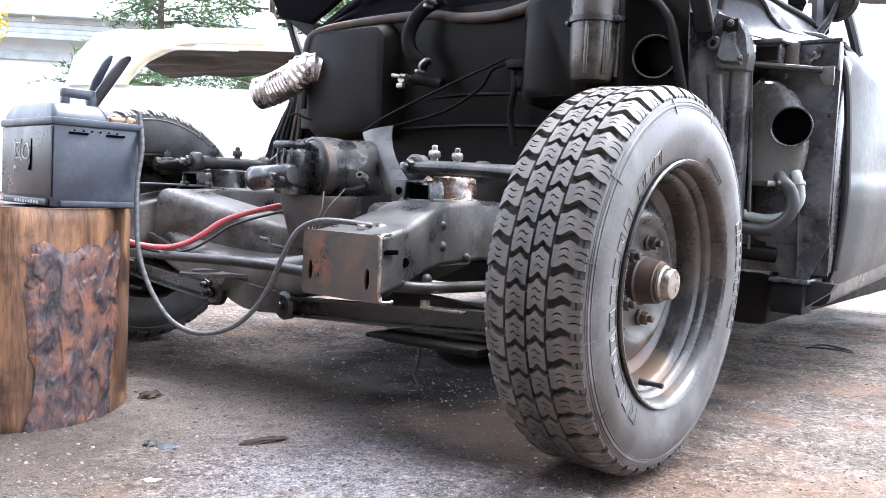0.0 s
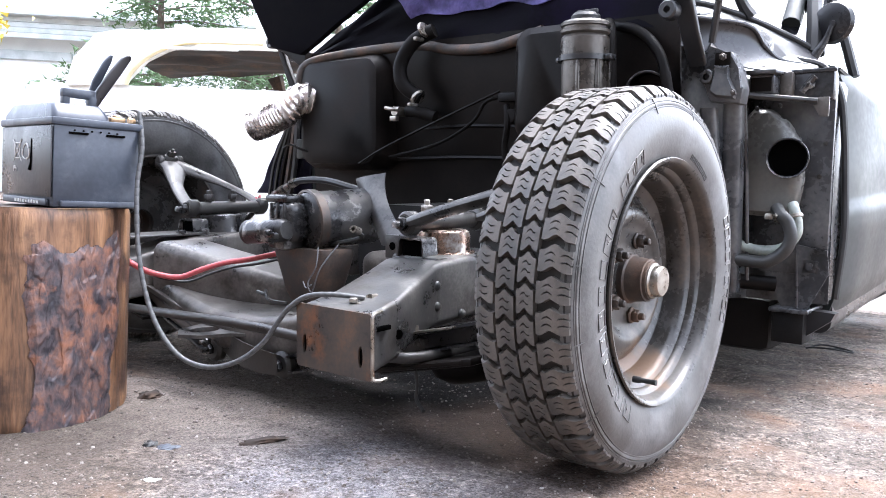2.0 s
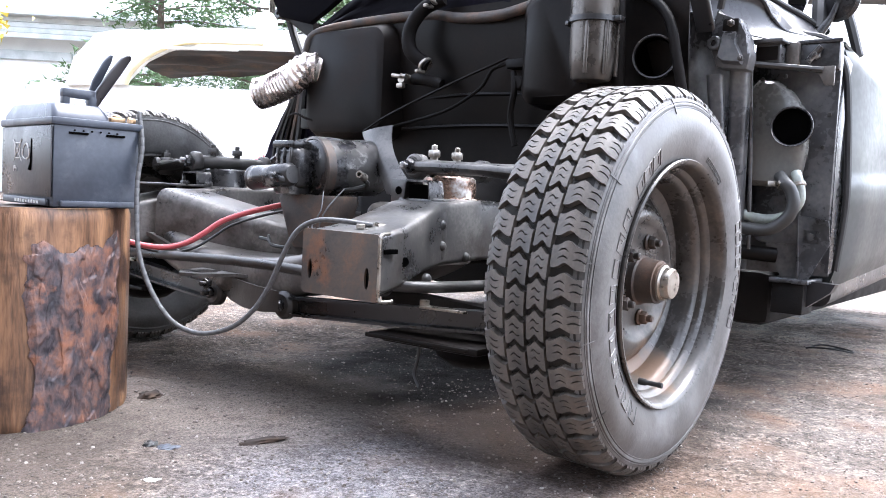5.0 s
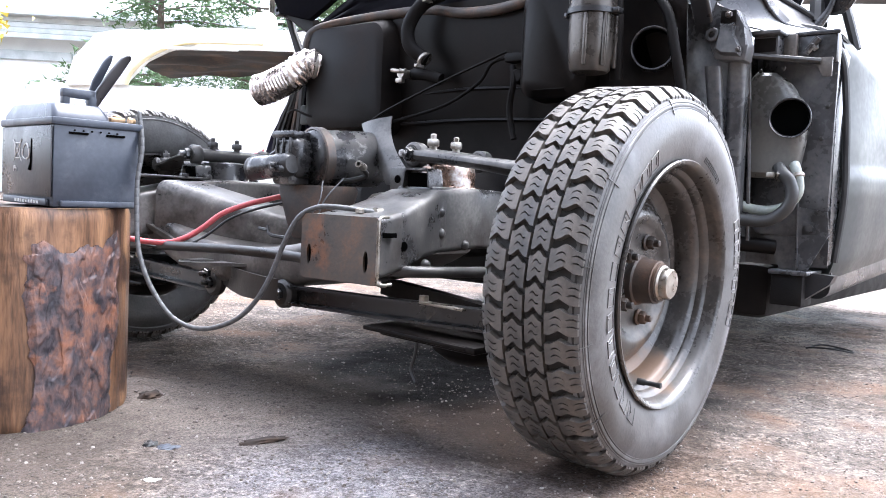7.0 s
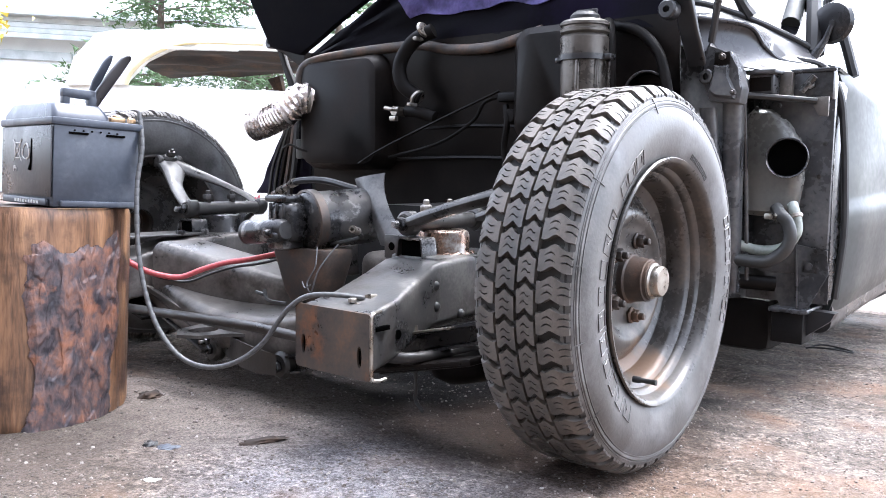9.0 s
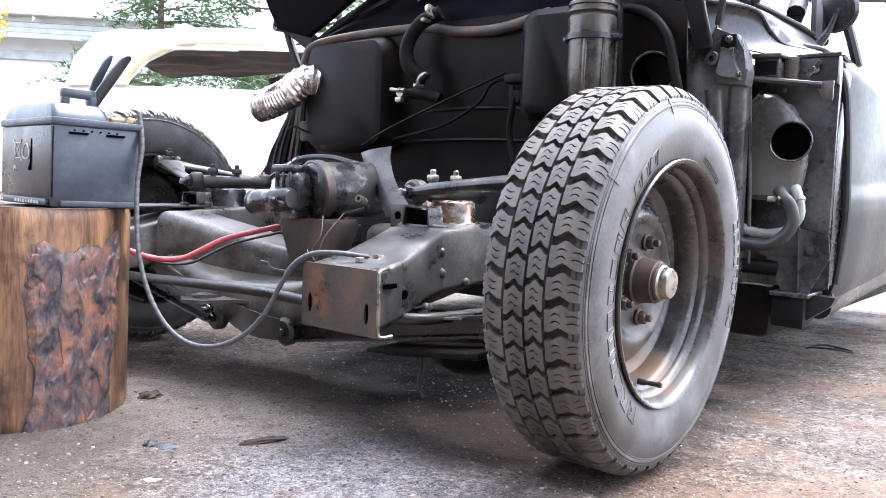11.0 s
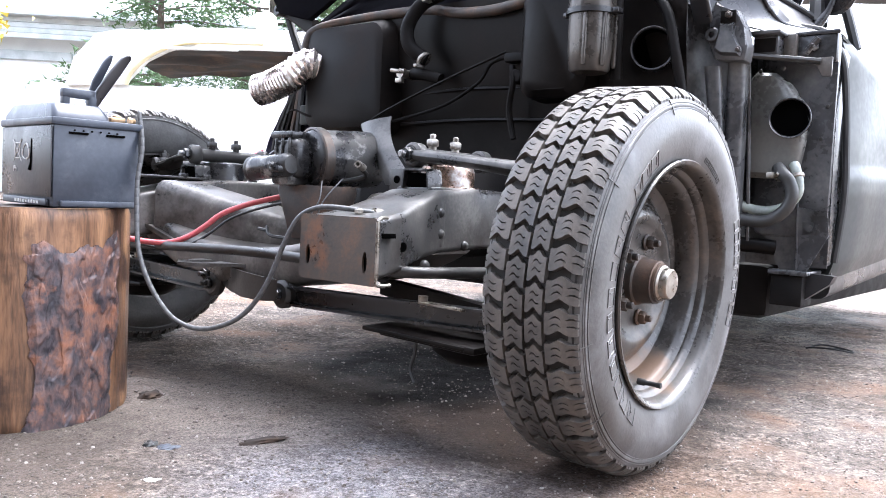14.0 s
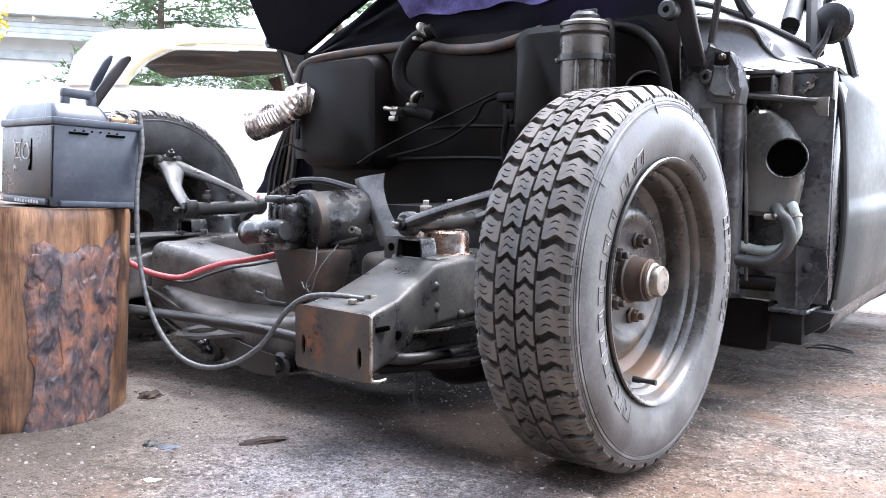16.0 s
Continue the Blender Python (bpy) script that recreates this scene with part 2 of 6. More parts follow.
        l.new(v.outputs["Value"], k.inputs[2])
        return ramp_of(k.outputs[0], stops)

    oil_shade_ink, clay = n.new("ShaderNodeRGB"), n.new("ShaderNodeRGB")
    oil_shade_ink.outputs[0].default_value, clay.outputs[0].default_value = (0.012, 0.0098, 0.009, 1), (0.145, 0.088, 0.056, 1)
    clay_c = blend("MULTIPLY", 0.85, clay.outputs[0], speck)
    c = blend("MIX", spot((0.52, 1.02, 0), [(0.45, (0.8, 0.8, 0.8)), (0.8, (0, 0, 0))], 0.5), c, clay_c)
    # Oil stain under the car, darkened further for the shade there.
    oil_shade_c = blend("MULTIPLY", 1.0, oil_shade_ink.outputs[0], chips)
    c = blend("MIX", spot((0.15, 2.08, 0), [(0.68, (1, 1, 1)), (0.84, (0, 0, 0))], 0.45), c, oil_shade_c)
    pale, mud = n.new("ShaderNodeRGB"), n.new("ShaderNodeRGB")
    pale.outputs[0].default_value, mud.outputs[0].default_value = (0.235, 0.24, 0.27, 1), (0.2, 0.172, 0.152, 1)
    # Bluish pale patch: the sky's sheen on wet ground, put into the colour.
    c = blend("MIX", spot((-0.1, 1.38, 0), [(0.5, (0.5, 0.5, 0.5)), (0.8, (0, 0, 0))], 0.7), c, blend("MULTIPLY", 1.0, pale.outputs[0], blend("MULTIPLY", 1.0, grit, speck)))
    # A lighter brown patch between the log and the chassis.
    c = blend("MIX", spot((-0.46, 1.72, 0), [(0.42, (0.85, 0.85, 0.85)), (0.72, (0, 0, 0))], 0.5), c, blend("MULTIPLY", 0.9, mud.outputs[0], speck))
    # A darker brown patch at the near left.
    dark_brown = n.new("ShaderNodeRGB")
    dark_brown.outputs[0].default_value = (0.085, 0.069, 0.058, 1)
    c = blend("MIX", spot((-0.78, 1.22, 0), [(0.46, (0.9, 0.9, 0.9)), (0.72, (0, 0, 0))], 0.5), c, blend("MULTIPLY", 0.9, dark_brown.outputs[0], speck))
    loam = n.new("ShaderNodeRGB")
    loam.outputs[0].default_value = (0.062, 0.04, 0.028, 1)
    c = blend("MIX", spot((0.2, 1.58, 0), [(0.4, (0.85, 0.85, 0.85)), (0.7, (0, 0, 0))], 0.6), c, blend("MULTIPLY", 0.9, loam.outputs[0], speck))
    damp = ramp_of(wet, [(0.42, (0, 0, 0)), (0.58, (1, 1, 1))])
    dark = n.new("ShaderNodeHueSaturation")
    dark.inputs["Value"].default_value = 0.8
    l.new(c, dark.inputs["Color"])
    c = blend("MIX", damp, c, dark.outputs[0])
    crumbs = ramp_of(noise_at(30, 8, 0.78), [(0.36, (0.6, 0.58, 0.57)), (0.47, (1, 1, 1)), (0.62, (1.12, 1.12, 1.13))])
    c = blend("MULTIPLY", 1.0, c, crumbs)
    l.new(c, b.inputs["Base Color"])
    b.inputs["Specular IOR Level"].default_value = 0.16
    rr = n.new("ShaderNodeMapRange")
    rr.inputs["To Min"].default_value, rr.inputs["To Max"].default_value = 0.95, 0.55
    l.new(damp, rr.inputs["Value"])
    l.new(rr.outputs[0], b.inputs["Roughness"])
    h = n.new("ShaderNodeMath")
    h.operation = "MULTIPLY_ADD"
    h.inputs[1].default_value = 0.6
    l.new(grain, h.inputs[0])
    l.new(noise_at(55, 6, 0.7), h.inputs[2])
    bp = n.new("ShaderNodeBump")
    bp.inputs["Strength"].default_value, bp.inputs["Distance"].default_value = 0.75, 0.01
    l.new(h.outputs[0], bp.inputs["Height"])
    l.new(bp.outputs[0], b.inputs["Normal"])
    return m


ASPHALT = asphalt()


# ---- mesh helpers ----
def part(name, bm, mat, parent=None, label="", smooth=True, angle=40):
    """Link a bmesh as one mesh object, under a thing or a part."""
    me = bpy.data.meshes.new(name)
    bmesh.ops.recalc_face_normals(bm, faces=bm.faces)
    if smooth:
        lim = radians(angle)
        for f in bm.faces:
            f.smooth = True
        for e in bm.edges:
            e.smooth = len(e.link_faces) == 2 and e.calc_face_angle(0) < lim
    bm.to_mesh(me)
    bm.free()
    me.materials.append(mat)
    ob = new(name, me)
    ob.parent = parent
    if label:
        ob["label"] = label
    return ob


def thing(name, m, label, category, kind="", group=""):
    ob = new(name)
    ob.matrix_basis = m
    return tagged(ob, label, category, group, kind)


def box(x0, x1, y0, y1, z0, z1, bevel=0.004, seg=2):
    bm = bmesh.new()
    m = Matrix.LocRotScale(((x0 + x1) / 2, (y0 + y1) / 2, (z0 + z1) / 2), None, (abs(x1 - x0), abs(y1 - y0), abs(z1 - z0)))
    bmesh.ops.create_cube(bm, size=1, matrix=m)
    if bevel:
        bmesh.ops.bevel(bm, geom=bm.edges[:], offset=bevel, segments=seg, affect="EDGES", profile=0.5)
    return bm


def turned(bm, m):
    bmesh.ops.transform(bm, matrix=m, verts=bm.verts)
    return bm


def joined(*bms):
    out = bmesh.new()
    for b in bms:
        me = bpy.data.meshes.new("tmp")
        b.to_mesh(me)
        b.free()
        out.from_mesh(me)
        bpy.data.meshes.remove(me)
    return out


def glide(points, steps=6):
    """A smooth line through the points (Catmull-Rom)."""
    p = [Vector(q) for q in points]
    if len(p) < 3:
        return p
    p = [2 * p[0] - p[1], *p, 2 * p[-1] - p[-2]]
    out = []
    for i in range(1, len(p) - 2):
        a, b, c, d = p[i - 1:i + 3]
        for k in range(steps):
            t = k / steps
            out.append(0.5 * (2 * b + (c - a) * t + (2 * a - 5 * b + 4 * c - d) * t * t + (3 * b - a - 3 * c + d) * t ** 3))
    return out + [p[-2]]


def tube(points, r, n=10, steps=6, hollow=False, ridge=0.0, pitch=0.01):
    """A round bar or hose along a smooth line; r may be a list of radii; ridge makes it corrugated."""
    line = glide(points, steps)
    if ridge:
        fine, total = [], 0.0
        for a, b in zip(line, line[1:]):
            k = max(1, round((b - a).length / (pitch / 2)))
            fine += [a.lerp(b, i / k) for i in range(k)]
        line = fine + [line[-1]]
    bm = bmesh.new()
    rings = []
    side = None
    for i, q in enumerate(line):
        d = (line[min(i + 1, len(line) - 1)] - line[max(i - 1, 0)]).normalized()
        side = d.orthogonal() if side is None else side - d * side.dot(d)
        side.normalize()
        up = d.cross(side)
        s = i / (len(line) - 1)
        rr = r
        if isinstance(r, (list, tuple)):
            k = min(int(s * (len(r) - 1)), len(r) - 2)
            f = s * (len(r) - 1) - k
            rr = r[k] * (1 - f) + r[k + 1] * f
        if ridge and i % 2:
            rr -= ridge
        rings.append([bm.verts.new(q + side * math.cos(2 * math.pi * j / n) * rr + up * math.sin(2 * math.pi * j / n) * rr) for j in range(n)])
    for a, b in zip(rings, rings[1:]):
        for j in range(n):
            bm.faces.new((a[j], a[(j + 1) % n], b[(j + 1) % n], b[j]))
    if not hollow:
        bm.faces.new(rings[0])
        bm.faces.new(rings[-1])
    return bm


def lathe(profile, n=48, m=None, closed=False):
    """Turns (radius, along) pairs round the local y axis."""
    bm = bmesh.new()
    rings = []
    for r, y in profile:
        if r < 1e-5:
            rings.append([bm.verts.new((0, y, 0))])
        else:
            rings.append([bm.verts.new((r * math.sin(2 * math.pi * j / n), y, r * math.cos(2 * math.pi * j / n))) for j in range(n)])
    pairs = list(zip(rings, rings[1:])) + ([(rings[-1], rings[0])] if closed else [])
    for a, b in pairs:
        for j in range(n):
            k = (j + 1) % n
            if len(a) == 1 and len(b) == 1:
                continue
            if len(a) == 1:
                bm.faces.new((a[0], b[k], b[j]))
            elif len(b) == 1:
                bm.faces.new((a[j], a[k], b[0]))
            else:
                bm.faces.new((a[j], a[k], b[k], b[j]))
    if m is not None:
        turned(bm, m)
    return bm


def disc(centre, axis, r, length, n=20, bevel=0.0, hole=0.0):
    """A solid cylinder (or ring) from centre along axis."""
    c = min(bevel, r * 0.4)
    prof = [(hole, 0), (r - c, 0), (r, c), (r, length - c), (r - c, length), (hole, length)]
    q = Vector((0, 1, 0)).rotation_difference(Vector(axis)).to_matrix().to_4x4()
    return lathe(prof, n, Matrix.Translation(centre) @ q, closed=hole > 0)


def prism(outline, depth, m, bevel=0.0, holes=()):
    """A plate: outline in its own xy plane, thickness along z, placed by m; holes are (x, y, rx, ry)."""
    bm = bmesh.new()
    if holes:
        cu = bpy.data.curves.new("tmp", "CURVE")
        cu.dimensions, cu.fill_mode, cu.extrude = "2D", "BOTH", depth / 2
        loops = [outline] + [[(hx + rx * math.cos(-a * math.pi / 8), hy + ry * math.sin(-a * math.pi / 8)) for a in range(16)] for hx, hy, rx, ry in holes]
        for loop in loops:
            sp = cu.splines.new("POLY")
            sp.points.add(len(loop) - 1)
            for v, q in zip(sp.points, loop):
                v.co = (*q, 0, 1)
            sp.use_cyclic_u = True
        ob = bpy.data.objects.new("tmp", cu)
        me = ob.to_mesh()
        bm.from_mesh(me)
        ob.to_mesh_clear()
        bpy.data.objects.remove(ob)
        bpy.data.curves.remove(cu)
        bmesh.ops.remove_doubles(bm, verts=bm.verts, dist=1e-5)
        turned(bm, Matrix.Translation((0, 0, depth / 2)))
    else:
        lo = [bm.verts.new((x, y, 0)) for x, y in outline]
        hi = [bm.verts.new((x, y, depth)) for x, y in outline]
        bm.faces.new(lo)
        bm.faces.new(hi)
        for i in range(len(lo)):
            j = (i + 1) % len(lo)
            bm.faces.new((lo[i], lo[j], hi[j], hi[i]))
        if bevel:
            bmesh.ops.bevel(bm, geom=bm.edges[:], offset=bevel, segments=2, affect="EDGES", profile=0.5)
    return turned(bm, m)


def sheet(fn, nu, nv, thick=0.004):
    """A bent sheet of metal: fn(s, t) gives its points for s, t in 0..1."""
    bm = bmesh.new()
    g = [[bm.verts.new(fn(i / nu, j / nv)) for j in range(nv + 1)] for i in range(nu + 1)]
    for i in range(nu):
        for j in range(nv):
            bm.faces.new((g[i][j], g[i + 1][j], g[i + 1][j + 1], g[i][j + 1]))
    if thick:
        bmesh.ops.recalc_face_normals(bm, faces=bm.faces)
        bmesh.ops.solidify(bm, geom=bm.faces[:], thickness=thick)
    return bm


def loft(rings, caps=True):
    """Skins equal rings of points."""
    bm = bmesh.new()
    g = [[bm.verts.new(q) for q in ring] for ring in rings]
    n = len(g[0])
    for a, b in zip(g, g[1:]):
        for j in range(n):
            bm.faces.new((a[j], a[(j + 1) % n], b[(j + 1) % n], b[j]))
    if caps:
        bm.faces.new(g[0])
        bm.faces.new(g[-1])
    return bm


def rounded(w, h, r, n=4):
    """A rounded rectangle's outline, centred."""
    out = []
    for cx, cy, a0 in ((w / 2 - r, h / 2 - r, 0), (-w / 2 + r, h / 2 - r, 90), (-w / 2 + r, -h / 2 + r, 180), (w / 2 - r, -h / 2 + r, 270)):
        for k in range(n + 1):
            a = radians(a0 + 90 * k / n)
            out.append((cx + r * math.cos(a), cy + r * math.sin(a)))
    return out


def bolt(centre, axis, r=0.009, shank=0.02, shank_r=0.0055):
    """A hex nut with the thread end standing out of it."""
    q = Vector((0, 1, 0)).rotation_difference(Vector(axis)).to_matrix().to_4x4()
    at = Matrix.Translation(centre) @ q
    nut = lathe([(0, 0), (r * 0.9, 0), (r, 0.002), (r, r * 0.9), (r * 0.85, r * 1.1), (0, r * 1.1)], 6, at)
    return joined(nut, lathe([(shank_r, 0), (shank_r, shank), (shank_r * 0.7, shank + 0.002), (0, shank + 0.002)], 10, at))


# ---- ground, walls, distance ----
def ground_z(x, y):
    """Height of the worn surface: an upper layer of asphalt ends in a ragged edge before the wheel."""
    near = max(0.0, 1 - max(abs(x - 0.4) - 1.8, abs(y - 2.3) - 1.8, 0) / 1.0)
    z = 0.004 * noise.fractal((x * 3, y * 3, 0), 1.0, 2.0, 5) + 0.0016 * noise.noise((x * 25, y * 25, 4)) + 0.0007 * noise.noise((x * 55, y * 55, 6))
    edge = y - (1.64 - 1.02 * (x + 0.136) if x > -0.3 else 1.807 - 0.25 * (x + 0.3)) + 0.06 * noise.noise((x * 5, y * 5, 9)) + 0.025 * noise.noise((x * 22, y * 22, 2))
    z += 0.015 / (1 + math.exp(min(60, max(-60, edge * 200)))) - 0.012
    return z * near


def build_ground():
    def steps(a, b, fine):
        mid = list(np.arange(a, b + 1e-6, fine))
        left = [a - (2 ** k) * 0.1 for k in range(12, -1, -1)]
        right = [b + (2 ** k) * 0.1 for k in range(13)]
        return left + mid + right
    xs, ys = steps(-1.3, 2.3, 0.012), steps(0.85, 3.6, 0.014)
    verts, faces = [], []
    for y in ys:
        for x in xs:
            verts.append((x, y, ground_z(x, y)))
    nx = len(xs)
    for j in range(len(ys) - 1):
        for i in range(nx - 1):
            faces.append((j * nx + i, j * nx + i + 1, (j + 1) * nx + i + 1, (j + 1) * nx + i))
    me = bpy.data.meshes.new("ground")
    me.from_pydata(verts, [], faces)
    me.polygons.foreach_set("use_smooth", [True] * len(faces))
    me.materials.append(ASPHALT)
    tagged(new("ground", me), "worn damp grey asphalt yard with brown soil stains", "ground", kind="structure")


build_ground()
# Unseen wall added behind the camera to hold back light from the front.
tagged(part("unseen_wall", box(-9, 2.2, -2.4, -2.1, 0, 4.6, 0.01), DARK_WALL), "unseen dark wall behind the camera, blocking sky light", "wall", kind="structure")


def build_building():
    b = thing("workshop_building", pose(-8.0, 19, 0, 0, 0, 4), "pale low workshop building with grey boarded eaves", "building")
    part("wall", box(-9, 8, 0, 6, 0, 3.83, 0.01), WALL, b)
    part("roof", box(-9.6, 8.4, -0.9, 6.5, 3.85, 4.0, 0.02), ROOFING, b)
    for k in range(4):
        part("board", box(-9.6, 8.4, -0.62 + 0.012 * k, -0.58 + 0.012 * k, 3.4 + 0.115 * k, 3.505 + 0.115 * k, 0.006), ROOFING, b, "grey weathered fascia board")
    part("lintel", box(-2.6, -0.6, -0.1, 0.02, 3.0, 3.2, 0.01), ROOFING, b, "grey board over a doorway")
    part("balcony", box(0.4, 5, -0.6, 2, 4.0, 4.12, 0.01), WALL, b)
    for k in range(16):
        part("baluster", box(0.5 + 0.28 * k, 0.55 + 0.28 * k, -0.5, -0.45, 4.12, 5.1, 0.0), WALL, b)
    part("handrail", box(0.4, 5, -0.53, -0.42, 5.1, 5.18, 0.01), WALL, b)


def build_tree(at, height, spread, seed, mat, label, kind_name, layers=60, low=0.2, droop=0.35):
    rnd = random.Random(seed)
    t = thing(kind_name, pose(*at), label, "tree")
    bm = tube([(0, 0, -0.05), (0.05, 0.02, height * 0.5), (0, 0, height)], [0.07, 0.05, 0.015], 8, 4)
    limbs = []
    for k in range(layers):
        z = height * (low + (1 - low) * (k + rnd.random()) / layers)
        ln = spread * (1 - z / height) ** 0.8 * rnd.uniform(0.6, 1.1) + 0.15
        a = rnd.uniform(0, 2 * math.pi)
        d = Vector((math.cos(a), math.sin(a), rnd.uniform(-droop, droop * 0.6)))
        limbs.append((Vector((0, 0, z)), d, ln))
    bm = joined(bm, *[tube([p, p + d * l * 0.5 + Vector((0, 0, 0.05 * l)), p + d * l], [0.025, 0.008], 4, 2) for p, d, l in limbs])
    part("trunk", bm, TRUNK, t)
    verts, faces = [], []
    for p, d, l in limbs:
        for _ in range(int(120 * l) + 50):
            s = rnd.uniform(0.2, 1.05)
            q = p + d * l * s + Vector((rnd.gauss(0, 0.11), rnd.gauss(0, 0.11), rnd.gauss(0, 0.07) - 0.05 * s))
            e = Vector((rnd.gauss(0, 1), rnd.gauss(0, 1), rnd.gauss(0, 0.5))).normalized()
            f = e.cross(Vector((rnd.gauss(0, 1), rnd.gauss(0, 1), rnd.gauss(0, 1)))).normalized()
            w, h = rnd.uniform(0.014, 0.03), rnd.uniform(0.07, 0.16)
            n0 = len(verts)
            verts += [q - f * w, q + e * h * 0.5 - f * w * 0.3, q + e * h, q + f * w]
            faces.append((n0, n0 + 1, n0 + 2, n0 + 3))
    me = bpy.data.meshes.new("crown")
    me.from_pydata(verts, [], faces)
    me.materials.append(mat)
    c = new("crown", me)
    c.parent = t


def build_wreck():
    """The stripped cream and yellow estate car in the sun behind."""
    w = thing("derelict_estate_car", pose(-2.1, 6.0, 0, 0, 0, -6), "sun-bleached cream and yellow derelict car without windscreen", "car")

    def roof(s, t):
        x, y = -0.42 + 2.5 * s, -0.05 + 1.2 * t
        return Vector((x, y, 1.40 + 0.15 * (1 - (2 * s - 1) ** 2) ** 0.6 * (0.25 + 0.75 * min(1, t * 5)) + 0.03 * math.sin(math.pi * t)))
    part("roof", sheet(roof, 24, 14, 0.02), VAN_WHITE, w)
    part("header", sheet(lambda s, t: Vector((-0.45 + 2.5 * s, -0.07 + 0.02 * t, 1.345 + 0.05 * (1 - (2 * s - 1) ** 2) + (0.03 + 0.11 * (1 - (2 * s - 1) ** 4)) * t)), 20, 4, 0.02), VAN_WHITE, w)
    part("lining", sheet(lambda s, t: Vector((-0.40 + 2.4 * s, 0.0 + 1.05 * t, 1.36 + 0.06 * (1 - (2 * s - 1) ** 2) - 0.03 * t - 0.05 * noise.noise((s * 6, t * 6, 3)))), 30, 14, 0.01), VAN_LINING, w, "torn brown roof lining")
    part("body", sheet(lambda s, t: Vector((-0.95 + 3.4 * s, 0.1 * math.sin(math.pi * t) * -1 - 0.28 * math.sin(math.pi * s) * (1 - t) - 0.05, 0.18 + 0.94 * t)), 20, 10, 0.04), VAN_WHITE, w)
    part("bonnet", sheet(lambda s, t: Vector((-0.9 + 3.3 * s, -0.045 + 0.25 * t, 1.10 + 0.03 * t + 0.02 * math.sin(math.pi * s))), 16, 4, 0.02), VAN_WHITE, w)
    flat = Matrix(((1, 0, 0, 0), (0, 0, 1, -0.1), (0, 1, 0, 0), (0, 0, 0, 1)))
    part("pillar", prism([(-0.66, 1.10), (-0.2, 1.12), (-0.17, 1.19), (-0.06, 1.30), (0.09, 1.375), (0.3, 1.42), (0.3, 1.5), (-0.25, 1.51), (-0.44, 1.47), (-0.6, 1.3)], 0.05, flat, 0.012), VAN_WHITE, w)
    part("pillar_edge", tube([(-0.2, -0.105, 1.12), (-0.165, -0.105, 1.2), (-0.055, -0.105, 1.305), (0.09, -0.105, 1.38), (0.3, -0.105, 1.425), (0.8, -0.1, 1.43)], [0.022, 0.02, 0.012, 0.01], 8), VAN_YELLOW, w, "yellow edge of the screen opening")
    part("pillar", tube([(2.3, 0.0, 1.16), (2.15, 0.02, 1.28), (2.0, 0.04, 1.38)], 0.05, 8), VAN_WHITE, w)
    part("pillar", tube([(0.60, 1.1, 0.9), (0.57, 1.08, 1.2), (0.52, 1.05, 1.36)], [0.03, 0.04, 0.07], 8), VAN_LINING, w)
    part("wing", sheet(lambda s, t: Vector((-1.0 + 0.12 * t, 0.0 + 1.9 * s, 0.2 + 0.95 * t)), 8, 8, 0.03), VAN_WHITE, w)
    part("rear_panel", box(-0.9, 2.4, 1.75, 1.8, 0.2, 0.95, 0.02), VAN_WHITE, w)
    part("floor_pan", box(-0.95, 2.4, 0.1, 1.8, 0.2, 0.26, 0.01), VAN_LINING, w)
    part("visor_strip", box(0.05, 0.62, -0.12, -0.09, 1.375, 1.395, 0.006), VAN_WHITE, w)
    for x in (-0.6, 1.9):
        wh = part("wheel", disc((x, 0.1, 0.3), (0, 1, 0), 0.3, 0.18, 28, 0.03), RUBBER, w)
        part("hub", disc((x, 0.085, 0.3), (0, 1, 0), 0.17, 0.02, 20, 0.005), CLEAR_TIN, wh)
    bar = thing("roof_bar", pose(-2.1, 6.0, 0, 0, 0, -6), "pale planks laid on the car roof", "plank")
    part("plank", tube([(-0.5, 0.2, 1.50), (0.1, 0.22, 1.57), (0.9, 0.2, 1.57)], 0.018, 6), VAN_WHITE, bar)
    part("plank", box(0.3, 1.1, 0.1, 0.2, 1.535, 1.56, 0.004), VAN_LINING, bar, "rough brown plank")
    part("block", box(0.08, 0.2, 0.05, 0.16, 1.53, 1.58, 0.006), ROOFING, bar)
    can = thing("tin_can", pose(-1.38, 6.05, 1.62), "open tin ring lying on the roof", "can")
    part("shell", lathe([(0.07, -0.08), (0.07, 0.0), (0.075, 0.004), (0.066, 0.004), (0.066, -0.076), (0, -0.076)], 24, pose(0, 0, 0, 0, 0, 60)), VAN_WHITE, can)


